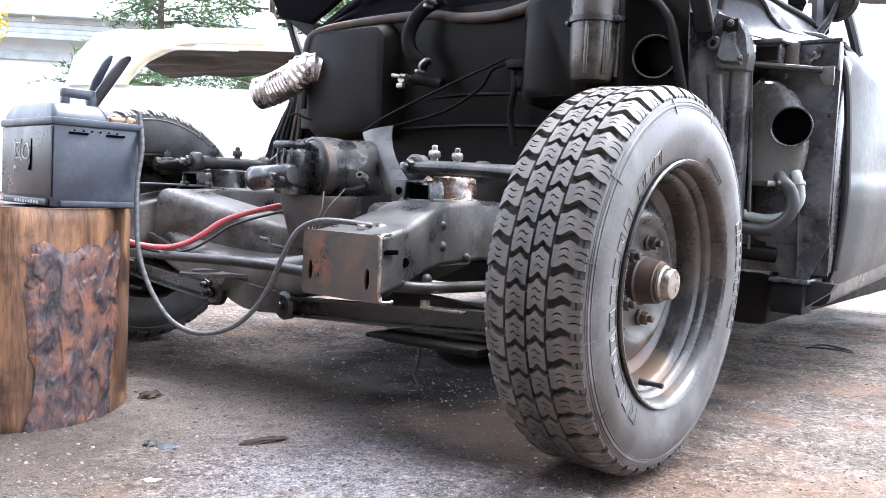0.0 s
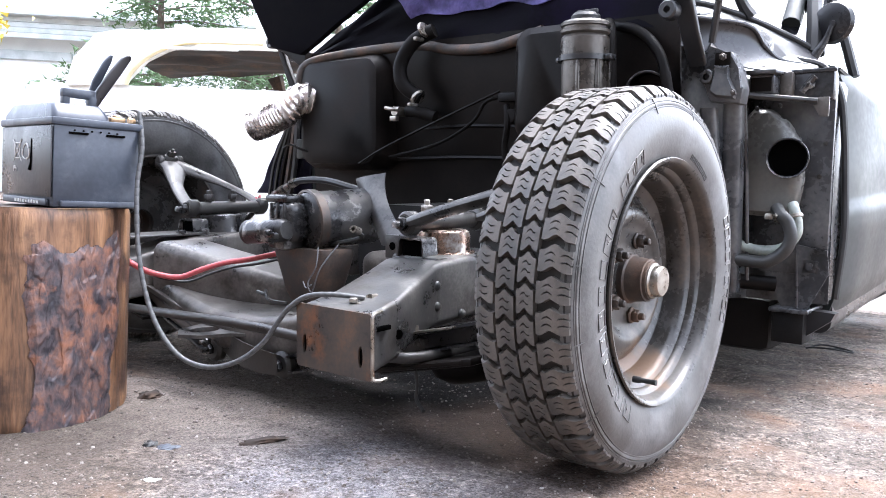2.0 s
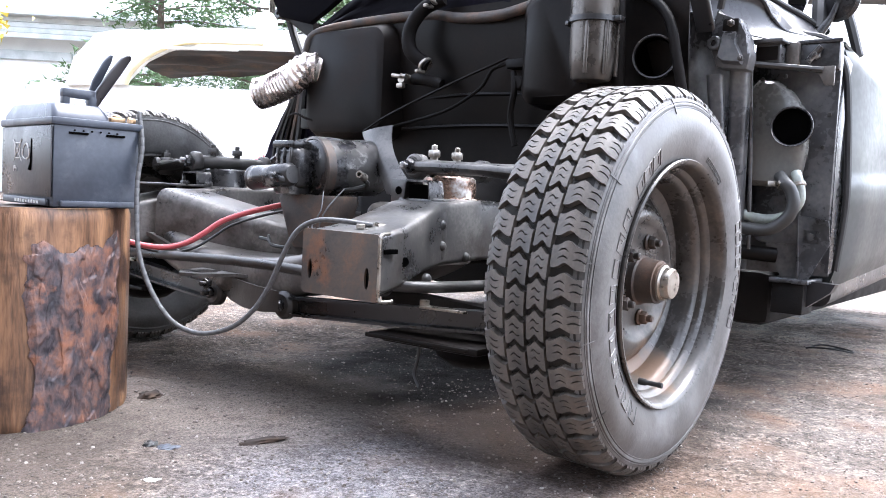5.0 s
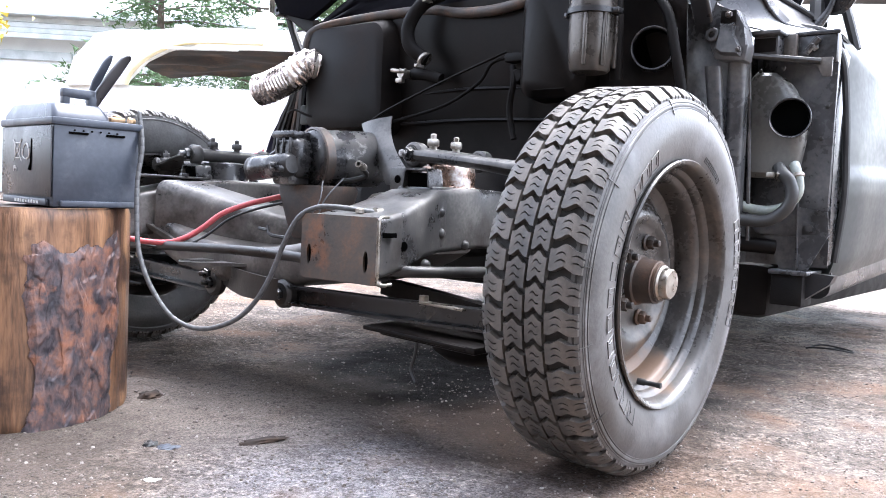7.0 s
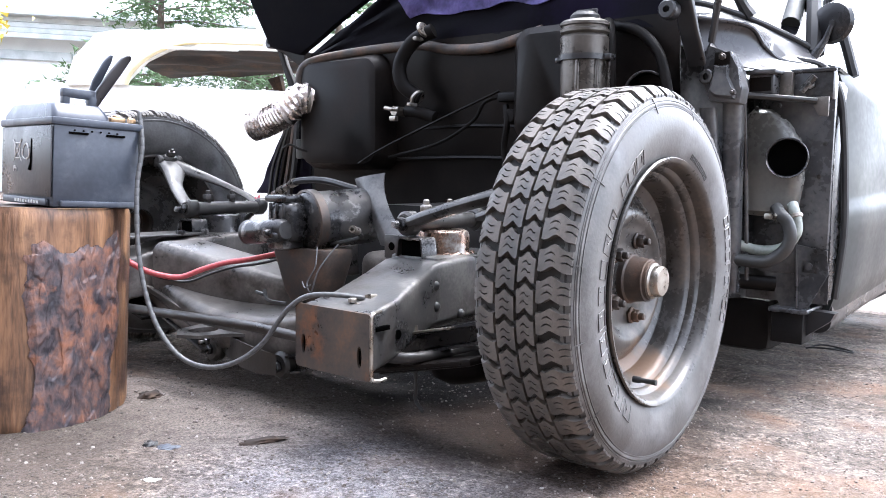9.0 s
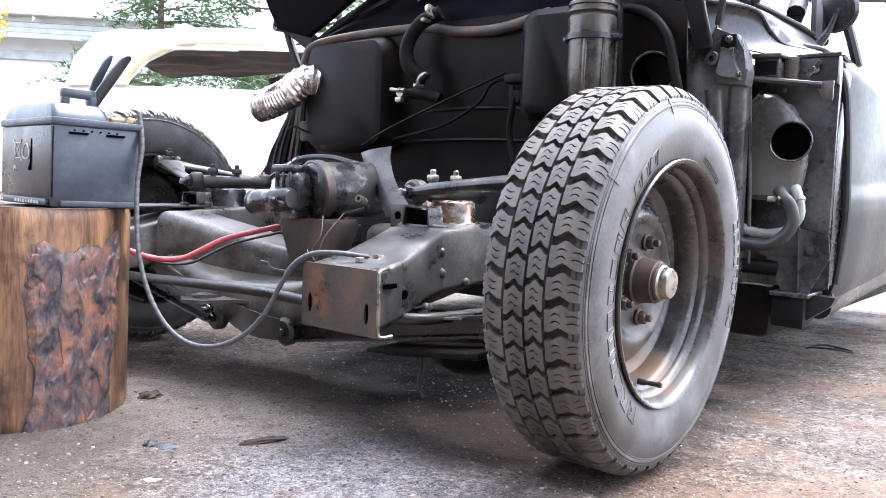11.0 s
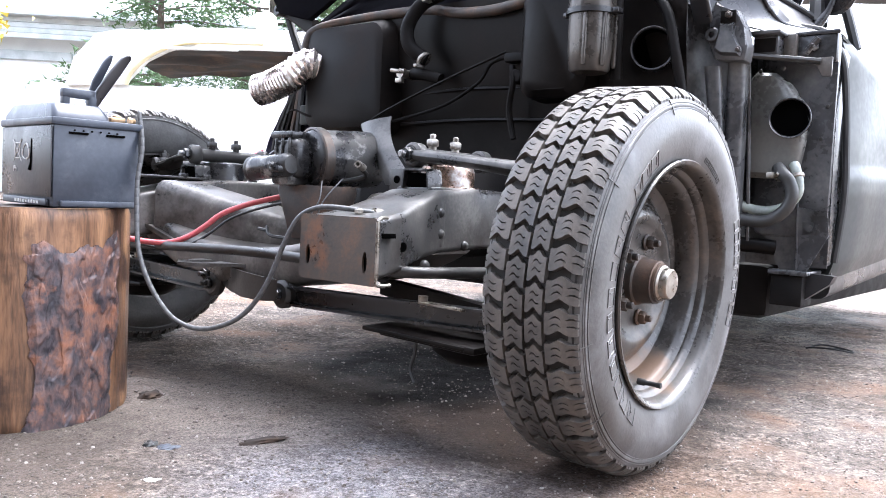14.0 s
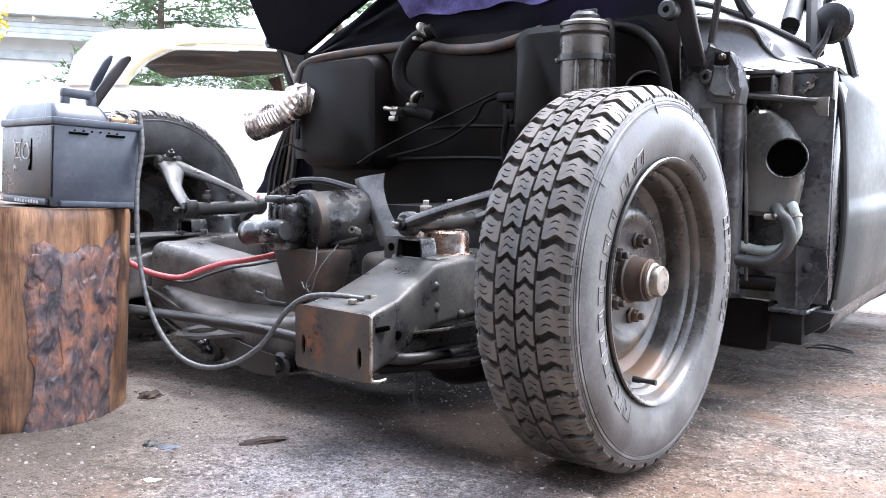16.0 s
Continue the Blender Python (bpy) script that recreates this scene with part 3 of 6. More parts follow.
# ---- log and battery ----
def build_log():
    g = thing("log_stump", pose(-0.851, 1.615, -0.004), "sawn pine log section with partly peeled bark", "log")
    R, Hh, n = 0.225, 0.405, 96

    def radius(a, z):
        return R * (1 - 0.018 * z / Hh) + 0.006 * noise.noise((math.cos(a) * 1.6, math.sin(a) * 1.6, z * 1.5)) + 0.0015 * noise.noise((math.cos(a) * 9, math.sin(a) * 9, z * 2))
    rings = []
    for k in range(30):
        z = Hh * k / 29
        sh = -0.004 if k in (0, 29) else 0
        rings.append([Vector(((radius(2 * math.pi * j / n, z) + sh) * math.cos(2 * math.pi * j / n), (radius(2 * math.pi * j / n, z) + sh) * math.sin(2 * math.pi * j / n), z)) for j in range(n)])
    part("wood", loft(rings, caps=False), WOOD, g)
    part("end_grain", lathe([(0, Hh - 0.006), (R * 0.5, Hh - 0.004), (R * 0.968, Hh - 0.001)], 64, Matrix(((1, 0, 0, 0), (0, 0, 1, 0), (0, 1, 0, 0), (0, 0, 0, 1)))), WOOD_END, g, "dark weathered sawn end")
    # bark left standing over a ragged patch
    bm = bmesh.new()
    nu, nv = 210, 240
    a0, a1 = radians(-70), radians(11)
    grid = {}
    for i in range(nu + 1):
        for j in range(nv + 1):
            a, z = a0 + (a1 - a0) * i / nu, 0.003 + (Hh - 0.006) * j / nv
            s, t = i / nu, j / nv
            # left edge wanders, right edge stands back from the peeled strip, top is torn
            left = 0.17 + 0.03 * noise.noise((0, t * 9, 1)) + 0.015 * noise.noise((0, t * 30, 2)) + 0.13 * max(0, 0.62 - t) * min(1, max(0, t / 0.16 - 0.2)) + 0.04 * (t > 0.8)
            right = 0.82 + 0.05 * noise.noise((0, t * 7, 5)) - 0.08 * min(1, max(0, (0.42 - t) * 6)) + 0.02 * noise.noise((0, t * 30, 6))
            top = 0.87 + 0.07 * noise.noise((s * 7, 0, 3)) + 0.02 * noise.noise((s * 22, t * 12, 4)) - 0.07 * math.exp(-((s - 0.45) / 0.13) ** 2)
            inside = min(s - left, right - s, top - t)
            if inside < 0:
                continue
            q = Vector((math.cos(a) * 10, math.sin(a) * 10, z * 19))
            q += 0.5 * Vector((noise.noise(q * 0.8), noise.noise(q * 0.8 + Vector((5, 0, 0))), noise.noise(q * 0.8 + Vector((0, 7, 0)))))
            lvl = noise.fractal(q * 0.5, 1.0, 2.1, 3) * 2.0 + 1.8
            flake = math.floor(lvl) + min(1, max(0, (lvl % 1 - 0.8) * 5))
            h = 0.0015 + 0.0026 * flake + 0.0012 * noise.noise(q * 1.8) + 0.0008 * noise.noise(q * 5) + 0.0004 * noise.noise(q * 16)
            h *= min(1, 0.35 + inside * 14)
            r = radius(a, z) + max(0.001, h)
            grid[i, j] = bm.verts.new((r * math.cos(a), r * math.sin(a), z))
    for (i, j), v in list(grid.items()):
        k = [(i, j), (i + 1, j), (i + 1, j + 1), (i, j + 1)]
        if all(c in grid for c in k):
            bm.faces.new([grid[c] for c in k])
    loose = [v for v in bm.verts if not v.link_faces]
    bmesh.ops.delete(bm, geom=loose, context="VERTS")
    bmesh.ops.recalc_face_normals(bm, faces=bm.faces)
    edge = [e for e in bm.edges if len(e.link_faces) == 1]
    ext = bmesh.ops.extrude_edge_only(bm, edges=edge)
    for v in [x for x in ext["geom"] if isinstance(x, bmesh.types.BMVert)]:
        f = 0.97
        v.co.x, v.co.y = v.co.x * f, v.co.y * f
    part("bark", bm, BARK, g, "flaky dark red-brown pine bark patch", angle=32)


def build_battery():
    b = thing("car_battery", pose(-0.715, 1.5, 0.4015, 0, 0, 46.2), "dusty blue-black car battery standing on the log", "battery")
    # x runs along the narrow end, y along the long side, from the near corner
    W, D, Hb = 0.168, 0.262, 0.152
    part("case", box(0.003, W - 0.003, 0.003, D - 0.003, 0, Hb, 0.003), PLASTIC, b)
    part("label_panel", box(-0.0006, 0.002, 0.005, D - 0.006, 0.018, Hb - 0.004, 0.001), PLASTIC_DARK, b, "dark label sheet on the long side")
    part("lid", joined(box(-0.002, W + 0.002, -0.002, D + 0.002, Hb - 0.002, Hb + 0.012, 0.003), loft([[Vector((W * 0.33 + p, D / 2 + q, z)) for p, q in rounded(w, h, 0.01)] for z, w, h in ((Hb + 0.008, 0.108, D - 0.01), (Hb + 0.02, 0.105, D - 0.014), (Hb + 0.036, 0.094, D - 0.05), (Hb + 0.04, 0.088, D - 0.06))])), PLASTIC, b)
    part("foot_ledge", box(-0.004, 0.003, 0.02, D - 0.02, 0.001, 0.014, 0.002), PLASTIC, b)
    part("foot_ledge", box(0.014, W - 0.012, -0.008, 0.003, 0.001, 0.012, 0.002), PLASTIC, b)
    for x0, x1 in ((0.03, 0.065), (0.1, 0.135)):
        part("grip_slot", box(x0, x1, -0.001, 0.003, Hb - 0.017, Hb - 0.013, 0.0), DARK_VOID, b)
    for k in range(6):
        part("dimple", disc((0.04 + 0.016 * k, -0.0005, Hb - 0.010), (0, 1, 0), 0.0018, 0.002, 8), DARK_VOID, b)
    for k in range(9):
        part("ledge_mark", box(-0.0055, -0.0035, 0.05 + 0.014 * k, 0.058 + 0.014 * k, 0.004, 0.010, 0.0), WHITE_INK, b)
    # recycling marks on the label: crossed bin and three chasing arrows
    by, bz = 0.170, 0.102
    bin_ = [tube([(-0.001, by + y0, bz + z0), (-0.001, by + y1, bz + z1)], 0.0011, 5) for y0, z0, y1, z1 in
            ((0.022, -0.02, -0.022, 0.022), (-0.022, -0.02, 0.022, 0.022), (-0.018, 0.015, 0.018, 0.015), (0.014, 0.012, 0.010, -0.014), (-0.014, 0.012, -0.010, -0.014), (-0.010, -0.014, 0.010, -0.014))]
    for k, bm in enumerate(bin_):
        part("bin_mark", bm, WHITE_INK, b)
    for k in range(3):
        a = radians(90 + 120 * k)
        c = Vector((-0.001, 0.125 + 0.015 * math.cos(a), 0.1 + 0.012 * math.sin(a)))
        d = Vector((0, -math.sin(a), 0.8 * math.cos(a)))
        u = Vector((0, math.cos(a), math.sin(a)))
        part("recycling_arrow", tube([c - d * 0.014 - u * 0.004, c + u * 0.004, c + d * 0.014 - u * 0.004], [0.0012, 0.0016, 0.002], 5), WHITE_INK, b)
    cu = bpy.data.curves.new("tmp", "FONT")
    cu.body, cu.size, cu.extrude = "Pb", 0.017, 0.0004
    ob = bpy.data.objects.new("tmp", cu)
    bm = bmesh.new()
    bm.from_mesh(ob.to_mesh())
    ob.to_mesh_clear()
    bpy.data.objects.remove(ob)
    part("lettering", turned(bm, Matrix.Translation((-0.0012, 0.19, 0.062)) @ Matrix(((0, 0, -1, 0), (-1, 0, 0, 0), (0, 1, 0, 0), (0, 0, 0, 1)))), WHITE_INK, b, "pale printed letters Pb", smooth=False)
    part("tear", tube([(-0.001, 0.098, 0.125), (-0.0016, 0.0975, 0.085), (-0.0016, 0.103, 0.066)], [0.0012, 0.0016, 0.0035], 6), DARK_VOID, b)
    part("terminal", disc((W - 0.03, 0.045, Hb + 0.012), (0, 0, 1), 0.009, 0.016, 16, 0.002), BRASS, b, "worn lead terminal post")
    part("terminal_clamp", joined(box(W - 0.046, W - 0.016, 0.034, 0.058, Hb + 0.014, Hb + 0.024, 0.003), bolt((W - 0.006, 0.046, Hb + 0.02), (1, 0, 0), 0.007, 0.012)), BRASS, b, "brass cable clamp")
    k = thing("cable_clip", pose(-0.715, 1.5, 0.4015, 0, 0, 46.2), "dark plastic jump lead clip standing on the battery", "clip")
    part("jaw", joined(box(0.034, 0.1, 0.046, 0.064, Hb + 0.053, Hb + 0.071, 0.005), box(0.036, 0.05, 0.048, 0.064, Hb + 0.038, Hb + 0.066, 0.003), box(0.084, 0.1, 0.046, 0.064, Hb + 0.036, Hb + 0.07, 0.004)), PLASTIC, k)
    part("handle", loft([[Vector((x + a, y + b, Hb + z)) for a, b in rounded(w, 0.014, 0.005)] for x, y, z, w in ((0.094, 0.058, 0.036, 0.016), (0.112, 0.05, 0.075, 0.024), (0.133, 0.044, 0.11, 0.024), (0.15, 0.038, 0.138, 0.02), (0.154, 0.036, 0.144, 0.01))]), PLASTIC_DARK, k, "dark handle")
    part("handle", loft([[Vector((x + a, y + b, Hb + z)) for a, b in rounded(w, 0.01, 0.004)] for x, y, z, w in ((0.1, 0.088, 0.05, 0.012), (0.114, 0.082, 0.095, 0.018), (0.13, 0.076, 0.132, 0.016), (0.137, 0.073, 0.146, 0.007))]), PLASTIC, k)
    part("spring", tube([(0.088, 0.05, Hb + 0.028), (0.1, 0.07, Hb + 0.058), (0.1, 0.085, Hb + 0.06)], 0.004, 6), BARE, k)


build_building()
build_tree((-4.6, 13, 0), 6.5, 1.9, 4, NEEDLES, "dark green spruce with drooping boughs", "spruce_tree")
build_tree((-3.2, 14.5, 0), 7.0, 2.0, 5, NEEDLES, "dark green spruce with drooping boughs", "spruce_tree")
build_tree((-1.9, 13.5, 0), 5.5, 1.8, 6, NEEDLES, "dark green spruce with drooping boughs", "spruce_tree")
build_tree((-5.75, 9.4, 0), 3.6, 0.8, 8, LEAVES, "small yellow-leaved autumn tree", "maple_tree", 40, 0.62, 0.6)
build_wreck()
build_log()
build_battery()


# ---- the car: x forward, y to its left, z up, from the ground under the front axle ----
CAR_AT = pose(-0.2879, 1.9454, 0, 0, 0, -128.89)
car = thing("saloon_car", CAR_AT, "old black saloon with its front wings off, on air springs", "car")
R_TYRE = 0.331


def build_wheel():
    w = new("wheel")
    w.parent = car
    w["label"] = "off-road tyre on a worn dark steel wheel"
    side = [(0.2, 0.070), (0.206, 0.083), (0.214, 0.0875), (0.232, 0.0925), (0.255, 0.0965), (0.27, 0.0965), (0.285, 0.0935), (0.298, 0.0885), (0.3, 0.0892), (0.303, 0.0885), (0.3045, 0.0862), (0.308, 0.0852), (0.311, 0.0838), (0.3125, 0.0805), (0.318, 0.074), (0.3205, 0.060), (0.321, 0.03)]
    prof = side + [(0.3212, 0)] + [(r, -y) for r, y in reversed(side)]
    part("tyre", lathe(prof, 120, closed=True), TYRE, w, "grey black rubber tyre with raised sidewall ribs")

    def raised(angles, r0, r1, wide, seed):
        """Raised outlined shapes on the sidewall, standing for worn moulded lettering."""
        rnd = random.Random(seed)
        for a in angles:
            f = rnd.choice((0, 1, 2, 3))
            hh = (r1 - r0) / 2
            m = Matrix.Rotation(radians(a), 4, "Y") @ Matrix.Translation((0, np.interp((r0 + r1) / 2, [q[0] for q in side], [q[1] for q in side]) + 0.0003, (r0 + r1) / 2)) @ Matrix.Rotation(math.atan2(np.interp(r1, [q[0] for q in side], [q[1] for q in side]) - np.interp(r0, [q[0] for q in side], [q[1] for q in side]), r0 - r1) + math.pi, 4, "X")
            p = [(-wide, -hh), (wide, -hh), (wide, hh), (-wide, hh)]
            path = [p[f], p[(f + 1) % 4], p[(f + 2) % 4], p[(f + 3) % 4]] + ([p[f]] if f != 1 else [(p[0][0] * 0.1, 0)])
            part("raised_mark", turned(tube([(x, 0, z) for x, z in path], 0.0009, 5, 1), m), TYRE, w)
            if f != 2:
                part("raised_mark", turned(tube([(-wide * 0.45, 0, -hh * 0.5), (-wide * 0.45, 0, hh * 0.5)], 0.0009, 5, 1), m), TYRE, w)
    for r, y in ((0.2965, 0.0893), (0.3015, 0.0878), (0.306, 0.0862)):
        part("sidewall_rib", tube([(r * math.sin(radians(a)), y, r * math.cos(radians(a))) for a in range(0, 361, 4)], 0.0011, 5, 1), TYRE, w)
    for a in (14, 56, 81, 103, 128, -15, -60):
        part("mould_line", turned(tube([(0, 0.0925, 0.288), (0, 0.0892, 0.3), (0, 0.084, 0.312)], 0.0012, 4, 1), Matrix.Rotation(radians(a), 4, "Y")), TYRE, w)
    raised([144 - 9.0 * k for k in range(10)] + [48, 41, 33], 0.225, 0.254, 0.0135, 3)
    raised([-68 - 5.2 * k for k in range(9)], 0.252, 0.272, 0.0085, 5)
    raised([-20 - 3.0 * k for k in range(7)], 0.224, 0.232, 0.0035, 6)
    # tread: two middle ribs of chevron blocks between shoulder blocks
    n, pitch = 45, 2 * math.pi * 0.326 / 45

    def block(y0, y1, lean, top, base, notch):
        """One tread block, split by wavy sipes; runs along x round the wheel, stands along z."""
        bms = []
        gap, cuts = (0.0135 if notch else 0.0095), 3
        edges = []
        for k in range(cuts + 1):
            x = -pitch / 2 + gap / 2 + (pitch - gap) * k / cuts
            edges.append(x)
        m = 10
        for k in range(cuts):
            a, b = edges[k], edges[k + 1]

            def open_at(q):
                # short sipes that do not reach the block's edges; the shoulder has slits at its rim too
                u = q if y0 > 0 else 1 - q
                return 0.0011 if 0.2 < u < (0.6 if notch else 0.8) or (notch and u > 0.78) else 0.0

            def wave(x, s, edge_cut):
                wob = 0.0024 * math.sin(s * 4 * math.pi) if not edge_cut else 0.0022 * math.sin(s * 3 * math.pi)
                return x + lean * (abs(s - 0.5) - 0.25) * (0.024 if edge_cut else 0.02) + wob
            lo = [(wave(a, i / m, k == 0) + (open_at(i / m) if k else 0), y0 + (y1 - y0) * i / m) for i in range(m + 1)]
            hi = [(wave(b, i / m, k == cuts - 1) - (open_at(i / m) if k < cuts - 1 else 0), y0 + (y1 - y0) * i / m) for i in range(m + 1)]
            loop = lo + hi[::-1]
            bm = bmesh.new()
            def height(y):
                return top - max(0, abs(y) - 0.055) ** 2 * 20
            t = [bm.verts.new((x * (1 - 0.0), y, height(y) - x * x / 0.65)) for x, y in loop]
            u = [bm.verts.new((x, y * 1.0, base(y) - x * x / 0.65)) for x, y in loop]
            # the top as strips, the flanks round it
            for i in range(m):
                bm.faces.new((t[i], t[i + 1], t[2 * m - i], t[2 * m + 1 - i]))
            for i in range(len(loop)):
                j = (i + 1) % len(loop)
                bm.faces.new((u[i], u[j], t[j], t[i]))
            bms.append(bm)
        bm = joined(*bms)
        bmesh.ops.recalc_face_normals(bm, faces=bm.faces)
        me = bpy.data.meshes.new("tread_block")
        bm.to_mesh(me)
        bm.free()
        me.materials.append(TREAD)
        return me
    flat = lambda y: 0.319 - max(0, abs(y) - 0.06) * 0.75
    rows = [(block(0.0375, 0.0835, 0.5, 0.332, flat, 1), 0.0), (block(0.004, 0.0335, 0.6, 0.332, flat, 0), 0.35), (block(-0.0335, -0.0005, 0.6, 0.332, flat, 0), 0.62), (block(-0.0835, -0.0375, 0.5, 0.332, flat, 1), 0.2)]
    for me, shift in rows:
        for k in range(n):
            ob = new("tread_block", me)
            ob.parent = w
            ob.matrix_basis = Matrix.Rotation(2 * math.pi * (k + shift) / n, 4, "Y")
    # groove floor in a darker colour than the tyre it covers
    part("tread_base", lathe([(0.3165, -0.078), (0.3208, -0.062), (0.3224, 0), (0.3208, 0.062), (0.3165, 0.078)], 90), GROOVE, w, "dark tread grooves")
    # wheel disc and rim
    part("rim", lathe([(0.2115, 0.0875), (0.2125, 0.092), (0.2105, 0.0948), (0.206, 0.0935), (0.202, 0.089), (0.1995, 0.08), (0.197, 0.068), (0.191, 0.0635), (0.1885, 0.0595), (0.1875, 0.053), (0.182, 0.050), (0.1775, 0.0455), (0.1755, 0.038), (0.1725, 0.028), (0.1712, 0.016), (0.170, 0.0), (0.172, -0.04), (0.195, -0.07), (0.2, -0.085), (0.206, -0.085)], 96), RIM, w, "worn dark rim with dusty rust in its well")
    part("wheel_disc", lathe([(0.1715, 0.012), (0.166, 0.010), (0.158, 0.004), (0.15, 0.003), (0.14, 0.010), (0.128, 0.021), (0.116, 0.0275), (0.106, 0.0265), (0.099, 0.021), (0.092, 0.017), (0.06, 0.0155), (0.042, 0.016), (0.04, 0.012)], 80), RIM, w, "dished steel wheel disc")
    for k in range(5):
        a = radians(50 + 72 * k)
        c = (0.0698 * math.sin(a), 0.016, 0.0698 * math.cos(a))
        part("wheel_nut", joined(disc(c, (0, 1, 0), 0.0145, 0.006, 16, 0.002), bolt((c[0], 0.021, c[2]), (0, 1, 0), 0.0115, 0.021, 0.0062)), RUST, w, "rusty wheel nut")
    h = part("hub", lathe([(0.044, 0.012), (0.044, 0.026), (0.0405, 0.029), (0.0385, 0.043), (0.037, 0.053), (0.0375, 0.055), (0.0375, 0.058), (0.034, 0.059), (0.0335, 0.0645), (0.0, 0.0645)], 40), RUST, w, "rusty brown hub")
    part("hub_cap", lathe([(0.031, 0.064), (0.031, 0.067), (0.0275, 0.07), (0.0265, 0.0805), (0.024, 0.083), (0, 0.084)], 32), BARE, h, "worn bare metal grease cap")
    v = Matrix.Rotation(radians(170), 4, "Y") @ Matrix.Translation((0, 0.05, 0.172))
    part("valve", turned(lathe([(0.0062, 0), (0.0058, 0.012), (0.0042, 0.016), (0.0042, 0.034), (0.0048, 0.035), (0.0048, 0.042), (0, 0.043)], 12), v), RUBBER, w, "black rubber tyre valve")
    return w


def build_frame():
    def rail(mirror, shift=0.0):
        """One chassis leg: box section rising from the cut front end to the spring tower, then running back."""
        s = mirror
        keys = [(0.352, 0.432, 0.333, 0.172, 0.104), (0.26, 0.415, 0.346, 0.165, 0.104), (0.16, 0.385, 0.366, 0.15, 0.11), (0.08, 0.36, 0.379, 0.145, 0.122), (-0.02, 0.355, 0.386, 0.15, 0.126), (-0.2, 0.36, 0.386, 0.14, 0.12), (-0.5, 0.38, 0.34, 0.12, 0.1), (-1.4, 0.4, 0.33, 0.1, 0.09), (-2.6, 0.42, 0.33, 0.1, 0.09)]
        rings = []
        for x, y, z, w, h in keys:
            rings.append([Vector((x, s * (y + shift + a), z + b)) for a, b in rounded(w, h, 0.012)])
        return loft(rings)
    near = part("frame_rail", rail(1), STEEL, car, "grey painted chassis leg with a rust-stained cut end")
    # the end plate, folded from channel, with two slots
    pl = rounded(0.186, 0.112, 0.008)
    part("end_plate", prism(pl, 0.006, Matrix.Translation((0.352, 0.435, 0.3315)) @ Matrix(((0, 0, 1, 0), (1, 0, 0, 0), (0, 1, 0, 0), (0, 0, 0, 1))), 0, [(-0.072, -0.014, 0.0055, 0.017), (0.066, -0.018, 0.0055, 0.018)]), RUSTY, near, "rust-stained end plate with two slots")
    # near-black blocks behind the slots stand for their shade
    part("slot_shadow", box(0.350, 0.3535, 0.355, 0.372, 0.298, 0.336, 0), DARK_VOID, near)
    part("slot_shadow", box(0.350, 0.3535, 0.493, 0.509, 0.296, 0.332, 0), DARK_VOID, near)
    
    part("folded_lip", joined(tube([(0.357, 0.527, 0.382), (0.358, 0.529, 0.33), (0.358, 0.529, 0.284)], 0.0032, 8), tube([(0.358, 0.529, 0.284), (0.356, 0.531, 0.2785), (0.342, 0.534, 0.277), (0.33, 0.534, 0.278)], 0.0034, 8), tube([(0.357, 0.527, 0.382), (0.35, 0.5265, 0.388), (0.325, 0.518, 0.3885)], 0.003, 8)), BARE, near, "bright worn edge of the folded plate")
    part("slot", box(0.3, 0.333, 0.510, 0.5165, 0.354, 0.362, 0.001), DARK_VOID, near)
    part("hole", disc((0.262, 0.49, 0.338), (0.18, 1, 0), 0.0085, 0.0105, 16), DARK_VOID, near)
    for x, y, z in ((0.083, 0.43, 0.398), (0.081, 0.43, 0.357), (0.0, 0.428, 0.333), (0.16, 0.462, 0.3)):
        part("rivet", lathe([(0.0105, -0.003), (0.0102, 0.002), (0.0075, 0.0065), (0.003, 0.0085), (0, 0.0088)], 14, Matrix.Translation((x, y + 0.002, z))), STEEL, near)
    part("stiffener", prism(rounded(0.03, 0.095, 0.013), 0.006, Matrix.Translation((0.082, 0.427, 0.377)) @ Matrix(((1, 0, 0, 0), (0, 0, 1, 0), (0, 1, 0, 0), (0, 0, 0, 1))), 0.002), STEEL, near)
    part("frame_rail", rail(-1, 0.07), STEEL_DUSTY, car, "dusty grey chassis leg")
    # crossmember between the legs, deep and dished in the middle
    rings = []
    for k in range(25):
        y = -0.46 + 0.82 * k / 24
        q = abs(y + 0.05) / 0.42
        top = 0.30 + 0.105 * q ** 2.2
        low = 0.215 + 0.10 * q ** 2.5
        fr = 0.19 + 0.03 * (1 - q)
        mid, hh, ww = (top + low) / 2, top - low, fr + 0.12
        rings.append([Vector((fr - ww / 2 + a, y, mid + b)) for a, b in rounded(ww, hh, 0.022)])
    part("crossmember", loft(rings), STEEL_DUSTY, car, "dusty pressed steel crossmember")
    part("gusset", loft([[Vector((0.13 + a - 0.16 * t, -0.36 + 0.34 * t, 0.37 - 0.07 * t + b)) for a, b in rounded(0.16 - 0.02 * t, 0.14 - 0.03 * t, 0.03)] for t in (0, 0.35, 0.7, 1)]), STEEL_DUSTY, car, "dusty pressed steel gusset")
    # lug plate with a hole, standing forward of the crossmember
    part("lug_plate", prism([(-0.13, -0.06), (-0.02, -0.07), (0.05, -0.05), (0.085, 0.0), (0.06, 0.045), (0.0, 0.07), (-0.06, 0.16), (-0.13, 0.18)], 0.007, pose(0.235, -0.09, 0.2575, 0, 0, 0), 0, [(0.015, -0.005, 0.035, 0.028)]), FORGED, car, "worn steel lug plate with a round hole")
    part("tray", sheet(lambda s, t: Vector((0.20 - 0.13 * t, -0.07 + 0.36 * s, 0.258 + 0.03 * t ** 2 + 0.012 * math.sin(math.pi * s))), 14, 8, 0.005), STEEL_DUSTY, car, "dusty pressed tray behind the lug plate")
